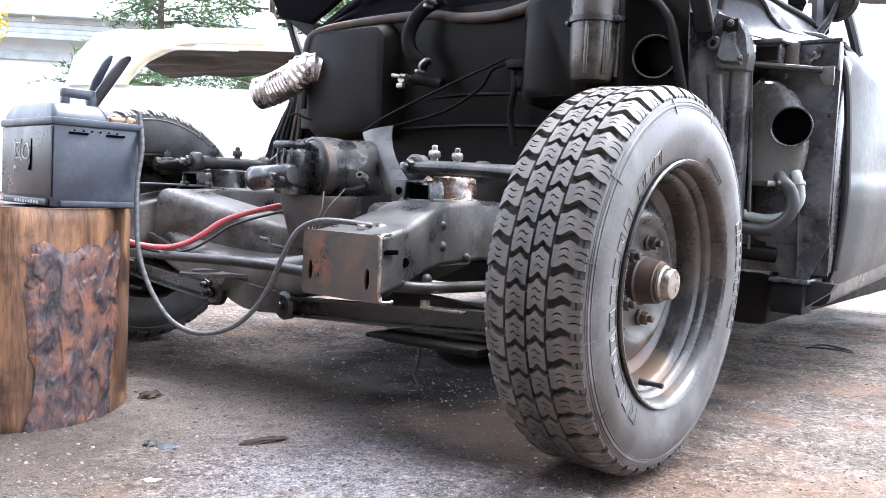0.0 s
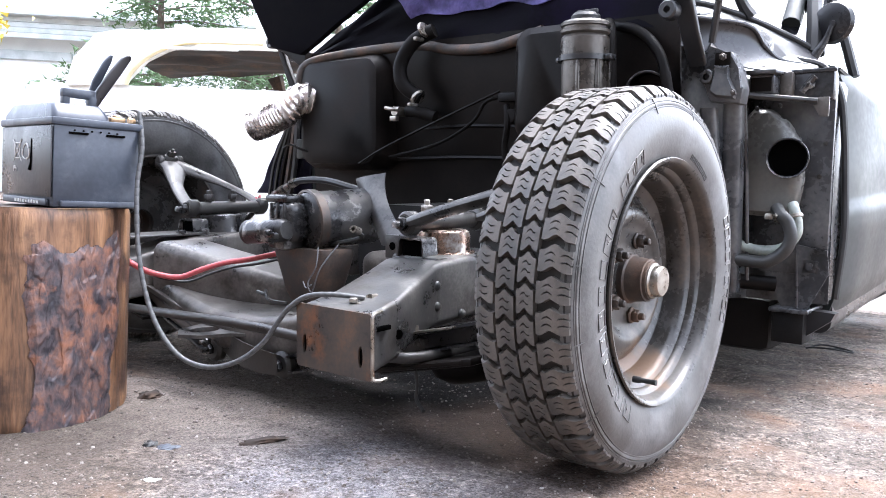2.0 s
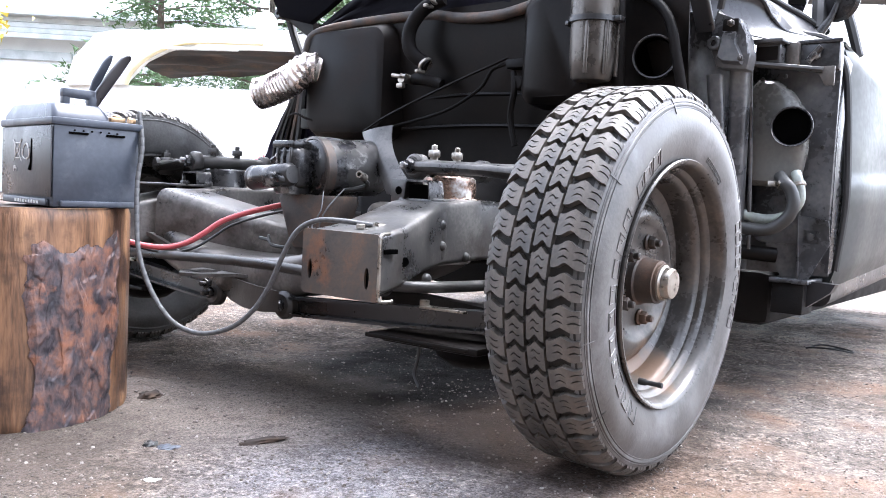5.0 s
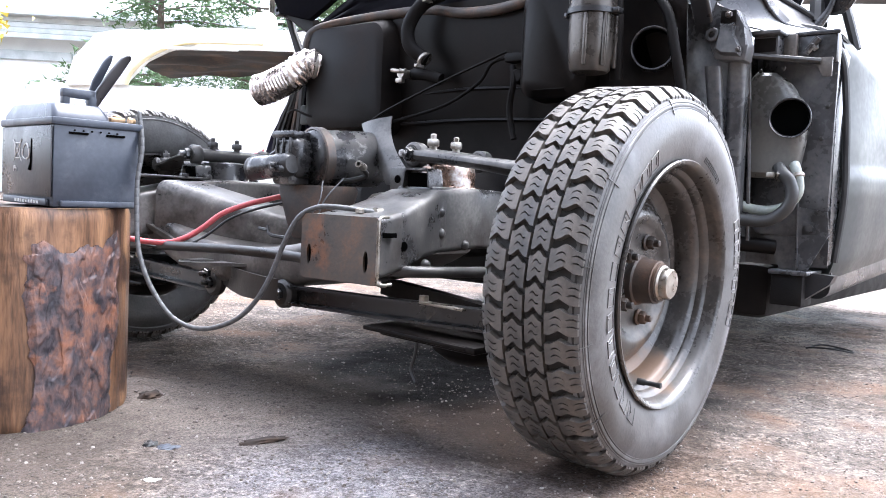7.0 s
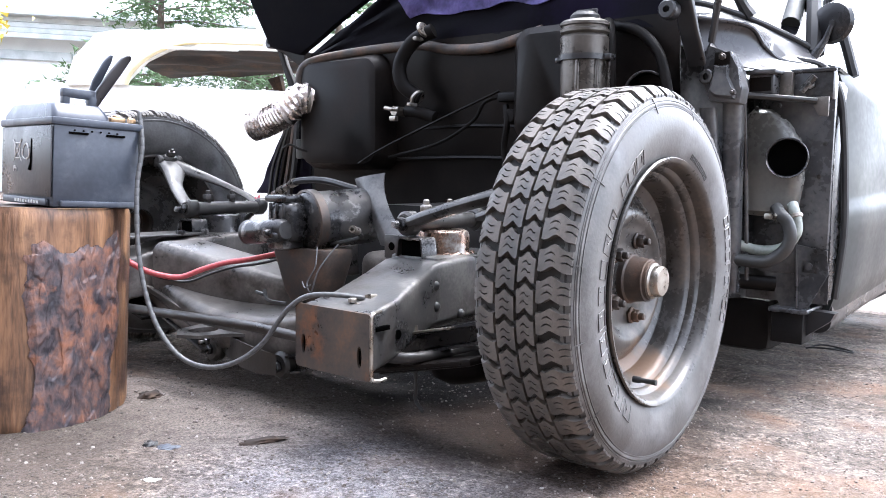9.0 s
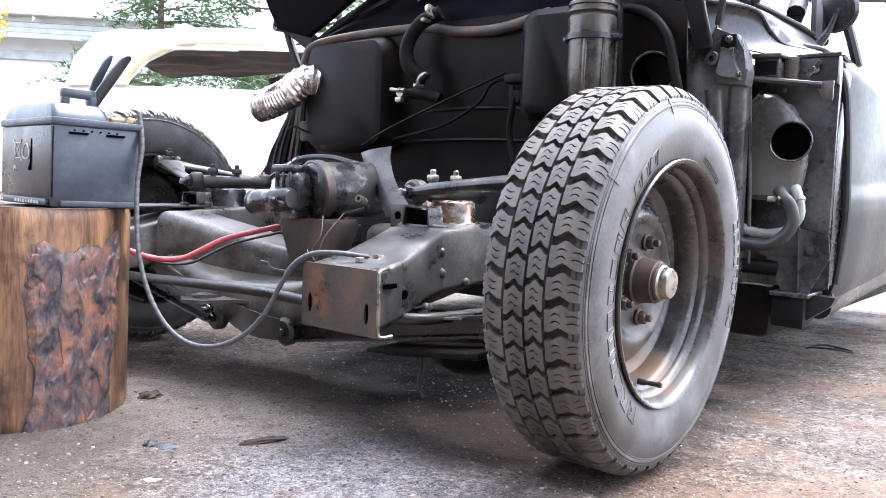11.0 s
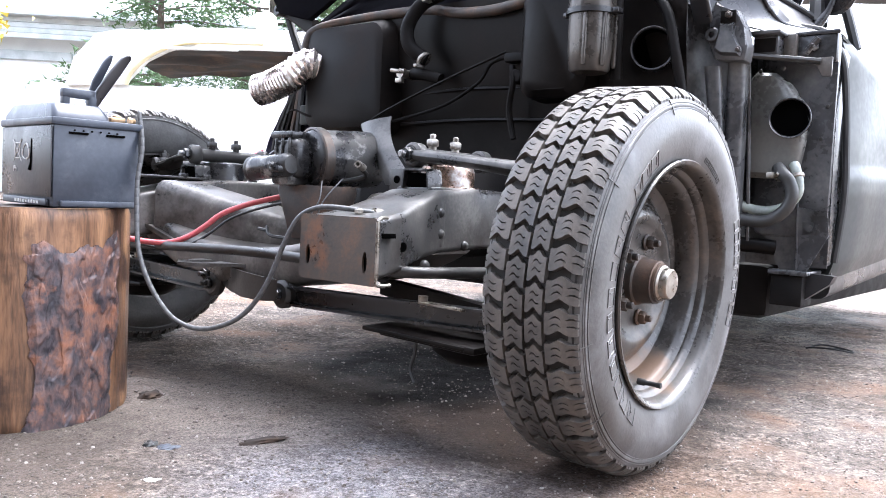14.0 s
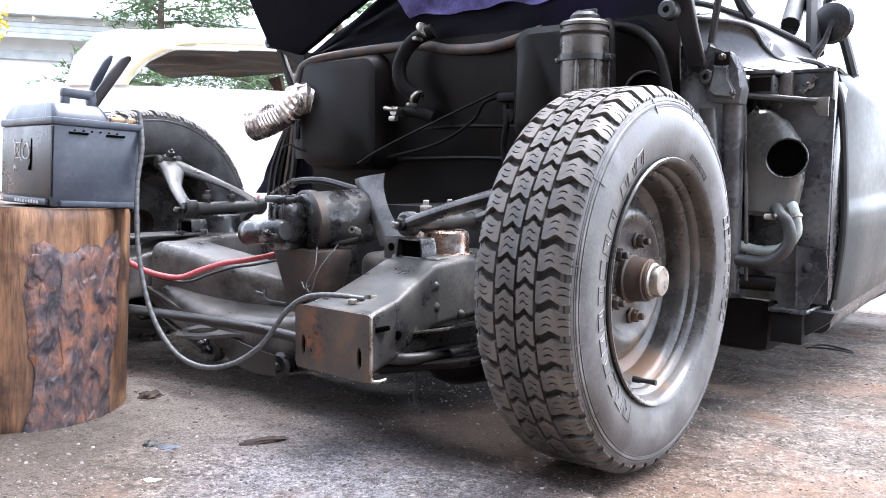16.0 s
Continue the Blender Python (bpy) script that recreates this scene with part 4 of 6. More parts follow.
    part("tray_slot", box(0.105, 0.145, 0.02, 0.032, 0.276, 0.283, 0.001), DARK_VOID, car)
    part("brace", loft([[Vector((0.21 - 0.02 * t + p, -0.40 + 0.27 * t + q, 0.33 - 0.085 * t)) for p, q in rounded(0.012, 0.05, 0.004)] for t in (0, 0.5, 1)]), STEEL_DUSTY, car, "dusty diagonal strap")
    part("lug_web", loft([[Vector((0.2 + 0.05 * math.sin(1.6 * t), -0.1 + 0.25 * t + a, 0.232 + b - 0.01 * t)) for a, b in ((-0.004, 0.025), (0.004, 0.025), (0.004, -0.018 - 0.012 * math.sin(3.1 * t)), (-0.004, -0.018 - 0.012 * math.sin(3.1 * t)))] for t in (0, 0.25, 0.5, 0.75, 1)]), ARM, car)
    part("lug_bolt", bolt((0.235, -0.105, 0.236), (1, 0.3, 0), 0.012, 0.024, 0.006), STEEL_WORN, car)
    for s, yc, yp in ((1, 0.335, 0.325), (-1, -0.455, -0.45)):
        # spring tower cup, saddle and the pivot shaft on top
        t = part("spring_tower", lathe([(0.062, 0.43), (0.058, 0.44), (0.0575, 0.484), (0.055, 0.493), (0.047, 0.497), (0, 0.497)], 40, Matrix.Translation((-0.055, yc, 0)) @ Matrix(((1, 0, 0, 0), (0, 0, 1, 0), (0, 1, 0, 0), (0, 0, 0, 1)))), WELD if s > 0 else STEEL_WORN, car, "welded bright spring tower cup" if s > 0 else "worn steel spring tower cup")
        part("weld_bead", tube([(-0.055 + 0.066 * math.sin(radians(a)), yc + s * 0.066 * math.cos(radians(a)), 0.447 + 0.002 * math.sin(a)) for a in range(-100, 101, 10)], 0.004, 6, 3), WELD, t)
        part("saddle", sheet(lambda p, q: Vector((0.055 - 0.045 * q, yc + s * (-0.035 + 0.075 * p), 0.445 + 0.04 * min(1, 4.5 * math.sin(math.pi * p)))), 16, 4, 0.004), STEEL_WORN, t)
        # a near-black block stands for the shade in the saddle's arch
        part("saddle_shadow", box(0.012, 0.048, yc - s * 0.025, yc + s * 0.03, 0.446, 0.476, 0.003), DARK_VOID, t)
        part("pivot_shaft", tube([(0.06, yp, 0.513), (-0.17, yp, 0.513)], [0.017, 0.0165, 0.0165, 0.017], 14), ARM, t, "dark pivot shaft of the upper arm")
        for x in (-0.012, -0.09):
            b = part("clamp_bolt", joined(disc((x, yp, 0.515), (0, 0, 1), 0.0085, 0.02, 12), bolt((x, yp, 0.535), (0, 0, 1), 0.0135, 0.024, 0.0065)), BARE if s > 0 else ARM, t, "bright clamp bolt and nut" if s > 0 else "")
        part("tower_foot", box(-0.14, 0.05, yc - s * 0.055, yc + s * 0.075, 0.43, 0.449, 0.008), STEEL if s > 0 else STEEL_DUSTY, t)
    part("bump_lug", box(0.03, 0.036, 0.25, 0.325, 0.436, 0.486, 0.002), FORGED, car, "worn bracket with a bolt hole")
    part("lug_hole", disc((0.0365, 0.272, 0.462), (1, 0, 0), 0.0085, 0.001, 14), DARK_VOID, car)
    # anti-roll bar across the front, with a bush under the leg
    part("anti_roll_bar", tube([(0.02, -0.52, 0.268), (0.2, -0.5, 0.276), (0.262, -0.44, 0.281), (0.268, -0.2, 0.29), (0.266, 0.1, 0.299), (0.27, 0.38, 0.296), (0.262, 0.47, 0.294), (0.21, 0.52, 0.293), (0.02, 0.53, 0.288)], 0.0105, 12), ARM, car, "dark round anti-roll bar")
    part("bush", disc((0.262, 0.432, 0.296), (0.05, 1, 0), 0.024, 0.03, 20, 0.006), RUBBER, car)


def build_unit():
    """The motor unit slung between the legs, its bracket and the brown pot below."""
    ax = (-0.97, 0.2, 0.05)
    drum = Matrix.Translation((0.06, 0.022, 0.503)) @ Vector((0, 1, 0)).rotation_difference(Vector(ax)).to_matrix().to_4x4()
    part("motor_drum", lathe([(0, 0), (0.058, 0.0), (0.066, 0.006), (0.069, 0.013), (0.066, 0.02), (0.066, 0.17), (0.06, 0.18), (0, 0.183)], 44, drum), STEEL_WORN, car, "scuffed black motor drum with bare patches")
    part("motor_collar", lathe([(0.066, 0.004), (0.0715, 0.006), (0.0715, 0.026), (0.066, 0.028)], 44, drum, closed=True), RUSTY, car, "rusty clamp collar")
    part("motor_head", joined(box(0.05, 0.115, -0.05, 0.035, 0.455, 0.548, 0.022, 3), box(0.05, 0.11, -0.058, 0.02, 0.545, 0.562, 0.006), box(0.055, 0.12, -0.04, 0.02, 0.44, 0.47, 0.01)), STEEL_WORN, car, "worn cast motor head")
    part("head_rib", joined(*[box(0.112, 0.119, -0.03 + 0.022 * k, -0.024 + 0.022 * k, 0.51, 0.545, 0.002) for k in range(3)]), STEEL_WORN, car)
    pipe = Matrix.Translation((0.122, -0.1, 0.474)) @ Vector((0, 1, 0)).rotation_difference(Vector((-0.02, 1, 0.09))).to_matrix().to_4x4()
    part("outlet_pipe", lathe([(0.0, 0.03), (0.021, 0.028), (0.022, 0.0), (0.0275, 0.0), (0.028, 0.02), (0.0262, 0.06), (0.0265, 0.122), (0.02, 0.132), (0, 0.132)], 28, pipe), STEEL_WORN, car, "scuffed outlet pipe of the motor")
    part("pipe_ear", joined(box(0.13, 0.155, -0.005, 0.028, 0.468, 0.482, 0.004), bolt((0.15, 0.012, 0.482), (1, 0, 0), 0.008, 0.012)), STEEL_WORN, car)
    part("pipe_rim", lathe([(0.0285, -0.001), (0.029, 0.004), (0.0285, 0.008)], 28, pipe), ARM, car)
    part("motor_bracket", sheet(lambda s, t: Vector((-0.11 + 0.07 * s + 0.012 * math.sin(math.pi * t), 0.062 + 0.155 * s ** 1.3 + (0.1 - 0.03 * math.sin(math.pi * s)) * (t - 0.5), 0.607 - 0.155 * s + 0.016 * (t - 0.5) * (1 - s))), 16, 8, 0.004), FORGED, car, "bent scuffed steel bracket")
    part("brown_pot", loft([[Vector((0.03 + a, 0.02 + b, z)) for a, b in rounded(w * 0.8, w * 1.3, 0.02)] for z, w in ((0.32, 0.085), (0.34, 0.10), (0.43, 0.135), (0.442, 0.13))]), RUST, car, "rusty brown sheet steel pot")
    part("pot_strap", joined(tube([(0.12, -0.045, 0.345), (0.13, -0.02, 0.326), (0.12, 0.03, 0.322)], 0.004, 6), tube([(0.12, -0.075, 0.338), (0.125, -0.04, 0.336)], 0.004, 6)), ARM, car)
    part("small_pipe_stub", lathe([(0.0045, 0.0), (0.0045, 0.03), (0.0085, 0.03), (0.0085, 0.0)], 14, Matrix.Translation((0.02, 0.155, 0.486)) @ Vector((0, 1, 0)).rotation_difference(Vector((1, 0.35, 0.25))).to_matrix().to_4x4(), closed=True), BARE, car, "cut bright pipe end")
    part("hose", tube([(0.02, 0.15, 0.485), (-0.01, 0.13, 0.468), (0.02, 0.06, 0.452), (0.04, -0.05, 0.45), (0.02, -0.1, 0.458), (-0.02, -0.12, 0.48)], 0.0055, 8), RUBBER, car)
    part("wire", tube([(0.09, 0.1, 0.452), (0.11, 0.115, 0.41), (0.12, 0.1, 0.375), (0.13, 0.125, 0.36), (0.12, 0.14, 0.41), (0.07, 0.145, 0.46)], 0.0016, 6), CABLE, car)
    part("tie_wire", tube([(0.125, 0.09, 0.378), (0.13, 0.105, 0.366), (0.128, 0.12, 0.374)], 0.0016, 6), CABLE, car)
    part("wire_loom", tube([(-0.03, -0.11, 0.545), (-0.05, -0.17, 0.535), (-0.06, -0.16, 0.515), (-0.04, -0.1, 0.53)], 0.003, 6), RED, car)
    part("brake_pipe", tube([(-0.25, -0.62, 0.455), (-0.25, -0.51, 0.524), (-0.25, -0.43, 0.563)], 0.008, 8), STEEL_WORN, car)
    part("brake_hose", tube([(-0.25, -0.43, 0.563), (-0.25, -0.357, 0.587), (-0.25, -0.25, 0.59), (-0.25, -0.15, 0.574), (-0.28, -0.05, 0.55)], 0.0095, 8), RUBBER, car)
    part("pipe_union", joined(*[disc((-0.25, -0.47 + 0.026 * k, 0.545 + 0.0105 * k), (0, 1, 0.4), 0.013 if k % 2 else 0.0105, 0.02, 8) for k in range(4)]), BARE, car, "bright pipe union")
    part("loose_wires", joined(*[tube([(-0.2, -0.52 + 0.01 * k, 0.5), (-0.19, -0.5 + 0.02 * k, 0.53 + 0.006 * k), (-0.18, -0.45, 0.525)], 0.003, 5) for k in range(3)]), RED, car, "red wire ends")
    for u in (0.10, 0.03, -0.12):
        part("flange_bolt", bolt((u, -0.41, 0.447), (0, 0, 1), 0.012, 0.006), STEEL_WORN, car)
    part("rail_flange", box(0.03, 0.24, -0.51, -0.40, 0.446, 0.452, 0.002), FORGED, car, "worn steel flange on the leg")
    part("wishbone_rear_box", box(-0.25, -0.04, 0.09, 0.34, 0.34, 0.434, 0.03, 4), STEEL_DUSTY, car)


outer_part = part


def build_arm(kind, side):
    """Suspension arms; origin on the inner pivot, y outward, x forward."""
    a = new(kind)
    a.parent = car
    over = Matrix.Diagonal((1, side * (0.7 if kind == "upper_arm" and side < 0 else 1), 1, 1))
    def part(name, bm, mat, parent, label=""):
        return outer_part(name, turned(bm, over), mat, parent, label)
    if kind == "upper_arm":
        a["label"] = "forged upper wishbone"
        a1 = tube([(0.062, 0.0, 0), (0.06, 0.07, 0.002), (0.045, 0.16, 0.0), (0.012, 0.26, -0.006), (0.0, 0.335, -0.006)], [k * (1 if side > 0 else 0.75) for k in (0.026, 0.026, 0.027, 0.036 if side > 0 else 0.045, 0.036 if side > 0 else 0.052)], 14)
        a2 = tube([(-0.165, 0.0, 0), (-0.155, 0.07, 0.002), (-0.11, 0.17, 0.0), (-0.045, 0.27, -0.006), (0.0, 0.335, -0.006)], [k * (1 if side > 0 else 0.75) for k in (0.024, 0.022, 0.024, 0.034 if side > 0 else 0.042, 0.036 if side > 0 else 0.052)], 14)
        part("wishbone", turned(joined(a1, a2), Matrix.Diagonal((1, 1, 0.5 if side > 0 else 0.4, 1))), FORGED, a)
        for x in (0.062, -0.165):
            part("eye", disc((x - 0.018 if x > 0 else x - 0.016, 0, 0), (1, 0, 0), 0.0255, 0.034, 22, 0.006), ARM, a)
        part("pivot_bolt", bolt((0.078, 0, 0), (1, 0, 0), 0.0145, 0.03, 0.0075), STEEL_WORN, a, "worn pivot bolt")
        for dx in (-0.03, 0.03):
            part("ear", disc((dx - 0.008, 0.335, 0.0), (1, 0, 0), 0.02, 0.016, 18, 0.004), FORGED, a)
        part("ball_joint", joined(disc((0.0, 0.335, -0.03), (0, 0, 1), 0.024, 0.05, 20, 0.006), bolt((0.0, 0.335, 0.02), (0, 0, 1), 0.013, 0.02)), ARM, a)
    else:
        a["label"] = "black channel-section lower arm"
        sec = [(-0.014, -0.02), (0.014, -0.02), (0.014, -0.015), (-0.006, -0.013), (-0.006, 0.013), (0.014, 0.015), (0.014, 0.02), (-0.014, 0.02)]
        part("bar", loft([[Vector((x + p * w, y, z + q * w)) for p, q in sec] for x, y, z, w in ((0.0, 0.0, 0.0, 0.8), (0.0, 0.035, 0, 1.0), (-0.015, 0.25, 0.007, 1.0), (-0.04, 0.53, 0.018, 1.0))]), BLACK_SATIN, a)
        part("bar", loft([[Vector((x - p * w, y, z + q * w)) for p, q in sec] for x, y, z, w in ((-0.3, 0.0, 0.0, 0.8), (-0.3, 0.035, 0, 1.0), (-0.2, 0.25, 0.007, 1.0), (-0.05, 0.53, 0.018, 1.0))]), BLACK, a)
        part("eye", disc((-0.012, 0, 0), (1, 0, 0), 0.03, 0.028, 24, 0.007), ARM, a)
        part("pivot_bolt", bolt((0.014, 0, 0), (1, 0, 0), 0.0125, 0.026, 0.006), STEEL_WORN, a, "worn pivot bolt")
        part("spring_pan", joined(box(-0.2, 0.03, 0.3, 0.52, -0.034, -0.02, 0.005), lathe([(0.0, -0.075), (0.05, -0.072), (0.075, -0.055), (0.085, -0.03)], 28, Matrix.Translation((-0.09, 0.43, 0)) @ Matrix(((1, 0, 0, 0), (0, 0, 1, 0), (0, 1, 0, 0), (0, 0, 0, 1)))), box(-0.14, 0.032, 0.26, 0.5, -0.03, -0.022, 0.002)), BLACK, a, "black spring pan")
        part("hook_rod", tube([(0.02, 0.385, -0.03), (0.018, 0.38, -0.06), (0.02, 0.375, -0.085), (0.028, 0.395, -0.105)], 0.0035, 8), RUBBER, a)
        part("bump_stop", joined(disc((-0.02, 0.36, 0.026), (0, 0, 1), 0.009, 0.018, 10), box(-0.03, -0.005, 0.36, 0.46, 0.03, 0.034, 0.001)), BARE, a)
    return a


build_frame()
build_unit()
wheel_near = build_wheel()
wheel_far = copy_thing(wheel_near, Matrix.Identity(4))
upper_near, lower_near = build_arm("upper_arm", 1), build_arm("lower_arm", 1)
upper_far, lower_far = build_arm("upper_arm", -1), build_arm("lower_arm", -1)


# ---- firewall, inner body, outer skin ----
def build_body():
    # firewall panel with soft bulges
    def fw(s, t):
        y, z = -0.70 + 1.325 * s, 0.44 + 0.56 * t
        x = -0.60 - 0.03 * math.cos(3 * t)
        return Vector((x, y, z))
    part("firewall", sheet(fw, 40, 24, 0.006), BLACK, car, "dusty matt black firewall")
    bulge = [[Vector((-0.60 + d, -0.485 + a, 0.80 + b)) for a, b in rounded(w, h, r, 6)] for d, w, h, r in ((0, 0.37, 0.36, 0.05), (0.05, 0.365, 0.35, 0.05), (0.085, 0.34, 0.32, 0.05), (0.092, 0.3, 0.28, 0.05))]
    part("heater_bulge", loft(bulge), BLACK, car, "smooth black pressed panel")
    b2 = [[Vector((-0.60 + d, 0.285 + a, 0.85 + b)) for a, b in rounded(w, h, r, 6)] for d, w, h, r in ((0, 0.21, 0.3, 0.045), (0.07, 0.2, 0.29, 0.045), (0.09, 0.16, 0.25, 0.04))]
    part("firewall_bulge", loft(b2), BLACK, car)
    for y0, y1, z in ((-0.25, 0.2, 0.845), (-0.22, 0.18, 0.745), (-0.3, 0.25, 0.655)):
        part("pressing_rib", tube([(-0.598, y0, z), (-0.59, (y0 + y1) / 2, z + 0.006), (-0.598, y1, z)], 0.006, 6), BLACK, car)
    part("lower_bulkhead", box(-0.75, -0.57, -0.62, 0.5, 0.3, 0.47, 0.03, 3), UNDERSEAL, car)
    part("gearbox_cover", loft([[Vector((x, 0.0 + a, 0.4 + b)) for a, b in rounded(0.34, 0.26, 0.1, 5)] for x in (-0.3, -0.6, -0.9)]), UNDERSEAL, car)
    part("floor_pan", box(-3.2, -0.95, -0.78, 0.8, 0.26, 0.33, 0.02), UNDERSEAL, car)
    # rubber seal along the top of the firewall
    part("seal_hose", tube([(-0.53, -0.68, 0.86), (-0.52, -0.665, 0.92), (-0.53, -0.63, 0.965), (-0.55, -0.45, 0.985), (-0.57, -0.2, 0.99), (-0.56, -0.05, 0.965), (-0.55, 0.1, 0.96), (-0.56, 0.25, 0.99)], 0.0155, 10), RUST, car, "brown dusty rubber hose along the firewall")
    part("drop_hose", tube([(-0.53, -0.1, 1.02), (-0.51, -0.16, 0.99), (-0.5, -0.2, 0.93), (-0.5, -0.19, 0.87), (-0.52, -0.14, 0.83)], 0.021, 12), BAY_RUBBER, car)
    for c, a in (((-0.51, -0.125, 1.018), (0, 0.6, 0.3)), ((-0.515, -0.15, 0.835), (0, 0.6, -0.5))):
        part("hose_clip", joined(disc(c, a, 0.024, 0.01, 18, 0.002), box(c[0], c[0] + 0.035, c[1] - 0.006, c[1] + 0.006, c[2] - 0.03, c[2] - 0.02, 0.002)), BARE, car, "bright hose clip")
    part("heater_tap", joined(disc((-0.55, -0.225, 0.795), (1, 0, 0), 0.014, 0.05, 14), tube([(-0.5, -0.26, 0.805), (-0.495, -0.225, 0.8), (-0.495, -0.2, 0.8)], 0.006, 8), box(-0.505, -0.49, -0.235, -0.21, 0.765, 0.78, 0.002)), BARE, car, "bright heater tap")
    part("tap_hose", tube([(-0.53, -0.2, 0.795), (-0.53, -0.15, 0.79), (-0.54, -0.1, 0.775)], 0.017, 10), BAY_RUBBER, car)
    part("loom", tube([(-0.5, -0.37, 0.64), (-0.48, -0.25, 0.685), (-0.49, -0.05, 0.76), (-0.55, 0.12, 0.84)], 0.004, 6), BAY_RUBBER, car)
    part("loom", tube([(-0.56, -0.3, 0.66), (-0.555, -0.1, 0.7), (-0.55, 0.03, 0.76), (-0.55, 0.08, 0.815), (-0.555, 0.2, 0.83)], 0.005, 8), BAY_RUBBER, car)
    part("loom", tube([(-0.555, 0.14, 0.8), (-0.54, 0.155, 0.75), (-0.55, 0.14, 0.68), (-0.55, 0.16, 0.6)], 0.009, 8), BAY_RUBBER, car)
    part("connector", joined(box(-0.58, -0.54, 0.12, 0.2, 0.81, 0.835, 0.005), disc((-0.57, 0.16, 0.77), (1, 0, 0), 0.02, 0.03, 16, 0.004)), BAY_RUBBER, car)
    part("cable_strap", joined(box(-0.55, -0.53, -0.7, -0.66, 0.655, 0.72, 0.004), box(-0.55, -0.53, -0.665, -0.655, 0.72, 0.8, 0.002)), BODY, car, "grey metal strap")
    part("thin_lead", tube([(-0.5, -0.73, 0.69), (-0.49, -0.68, 0.7), (-0.5, -0.64, 0.685), (-0.53, -0.58, 0.665)], 0.004, 6), BAY_RUBBER, car)
    # crumpled foil duct at the far side
    part("foil_duct", tube([(-0.56, -0.60, 0.842), (-0.505, -0.64, 0.85), (-0.48, -0.69, 0.81), (-0.455, -0.765, 0.775), (-0.44, -0.815, 0.762)], 0.053, 24, 8, True, 0.006, 0.013), ALU, car, "crumpled aluminium flexible duct")
    part("duct_band", disc((-0.53, -0.62, 0.846), (0.8, -0.6, 0.05), 0.05, 0.014, 26, 0.002), BARE, car)
    # reservoir
    res = part("reservoir", lathe([(0, 0.75), (0.036, 0.75), (0.042, 0.757), (0.046, 0.80), (0.047, 0.86), (0.047, 0.888), (0.049, 0.89), (0.049, 0.94), (0.044, 0.947), (0.05, 0.952), (0.05, 0.958), (0.0455, 0.960), (0.0455, 0.966), (0.05, 0.968), (0.05, 0.974), (0.044, 0.98), (0, 0.98)], 40, Matrix.Translation((-0.46, 0.433, 0)) @ Matrix(((1.18, 0, 0, 0), (0, 0, 1.18, 0), (0, 1, 0, 0), (0, 0, 0, 1)))), CLEAR_TIN, car, "dull metal filter bowl")
    part("reservoir_cap", joined(lathe([(0.03, 0.978), (0.03, 0.992), (0.024, 1.0), (0, 1.0)], 24, Matrix.Translation((-0.46, 0.433, 0)) @ Matrix(((1.18, 0, 0, 0), (0, 0, 1.18, 0), (0, 1, 0, 0), (0, 0, 0, 1)))), *[box(-0.464, -0.456, 0.437 - 0.028, 0.437 + 0.028, 0.992, 1.008, 0.002)]), RUBBER, res)
    part("reservoir_band", joined(lathe([(0.0485, 0.886), (0.0535, 0.886), (0.0535, 0.899), (0.0485, 0.899)], 36, Matrix.Translation((-0.46, 0.433, 0)) @ Matrix(((1.18, 0, 0, 0), (0, 0, 1.18, 0), (0, 1, 0, 0), (0, 0, 0, 1))), closed=True), box(-0.475, -0.445, 0.36, 0.39, 0.886, 0.899, 0.003), box(-0.475, -0.445, 0.484, 0.51, 0.886, 0.899, 0.003)), BLACK_SATIN, res)
    for a in (-40, 10, 60):
        d = Vector((math.cos(radians(a + 50)), math.sin(radians(a + 50)), 0))
        part("reservoir_rib", box(-0.46 + d.x * 0.054 - 0.005, -0.46 + d.x * 0.054 + 0.005, 0.437 + d.y * 0.054 - 0.005, 0.437 + d.y * 0.054 + 0.005, 0.76, 0.886, 0.003), CLEAR_TIN, res)
    part("reservoir_hose", tube([(-0.52, 0.475, 0.74), (-0.5, 0.48, 0.85), (-0.5, 0.475, 0.95), (-0.54, 0.45, 0.985)], 0.016, 10), BAY_RUBBER, car)
    part("wing_hose", tube([(-0.57, 0.45, 0.985), (-0.55, 0.53, 0.96), (-0.535, 0.59, 0.9), (-0.53, 0.62, 0.8), (-0.54, 0.64, 0.7)], 0.0125, 10), BAY_RUBBER, car)
    # round intake beside it, with a turned lip
    def intake(c, d, r, name, deep):
        q = Matrix.Translation(c) @ Vector((0, 1, 0)).rotation_difference(Vector(d)).to_matrix().to_4x4()
        o = part(name, lathe([(r, -0.2), (r, 0.0), (r + 0.0025, 0.002), (r - 0.001, 0.004), (r - 0.003, 0.0), (r - 0.003, -0.2)], 40, q, closed=True), BLACK_SATIN, car, "open black air pipe with a bright lip")
        # a shallow near-black cup stands for the shade down the pipe
        part("throat", lathe([(0, -deep), (r - 0.0045, -deep), (r - 0.0042, -0.004)], 32, q), DARK_VOID, o)
        part("lip", lathe([(r + 0.0025, 0.001), (r + 0.001, 0.0045), (r - 0.002, 0.003)], 40, q), STEEL_WORN, o)
    intake((-0.53, 0.562, 0.812), (1, 0.35, -0.05), 0.05, "intake_pipe", 0.06)
    # inner wing side: the vertical channels between firewall and door post
    def inner(s, t):
        z = 0.30 + (0.565 + 0.10 * max(0, 1 - 3 * s)) * t
        y = 0.58 + 0.32 * s
        x = -0.62 - 0.25 * min(1, s / 0.37) ** 0.8 + 0.02 * math.sin(s * 9) * max(0, 1 - 2.5 * s) - 0.02 * (1 - t) * s
        return Vector((x, y, z))
    part("inner_panel", sheet(inner, 30, 20, 0.006), PANEL, car, "black inner panel with pressed channels")
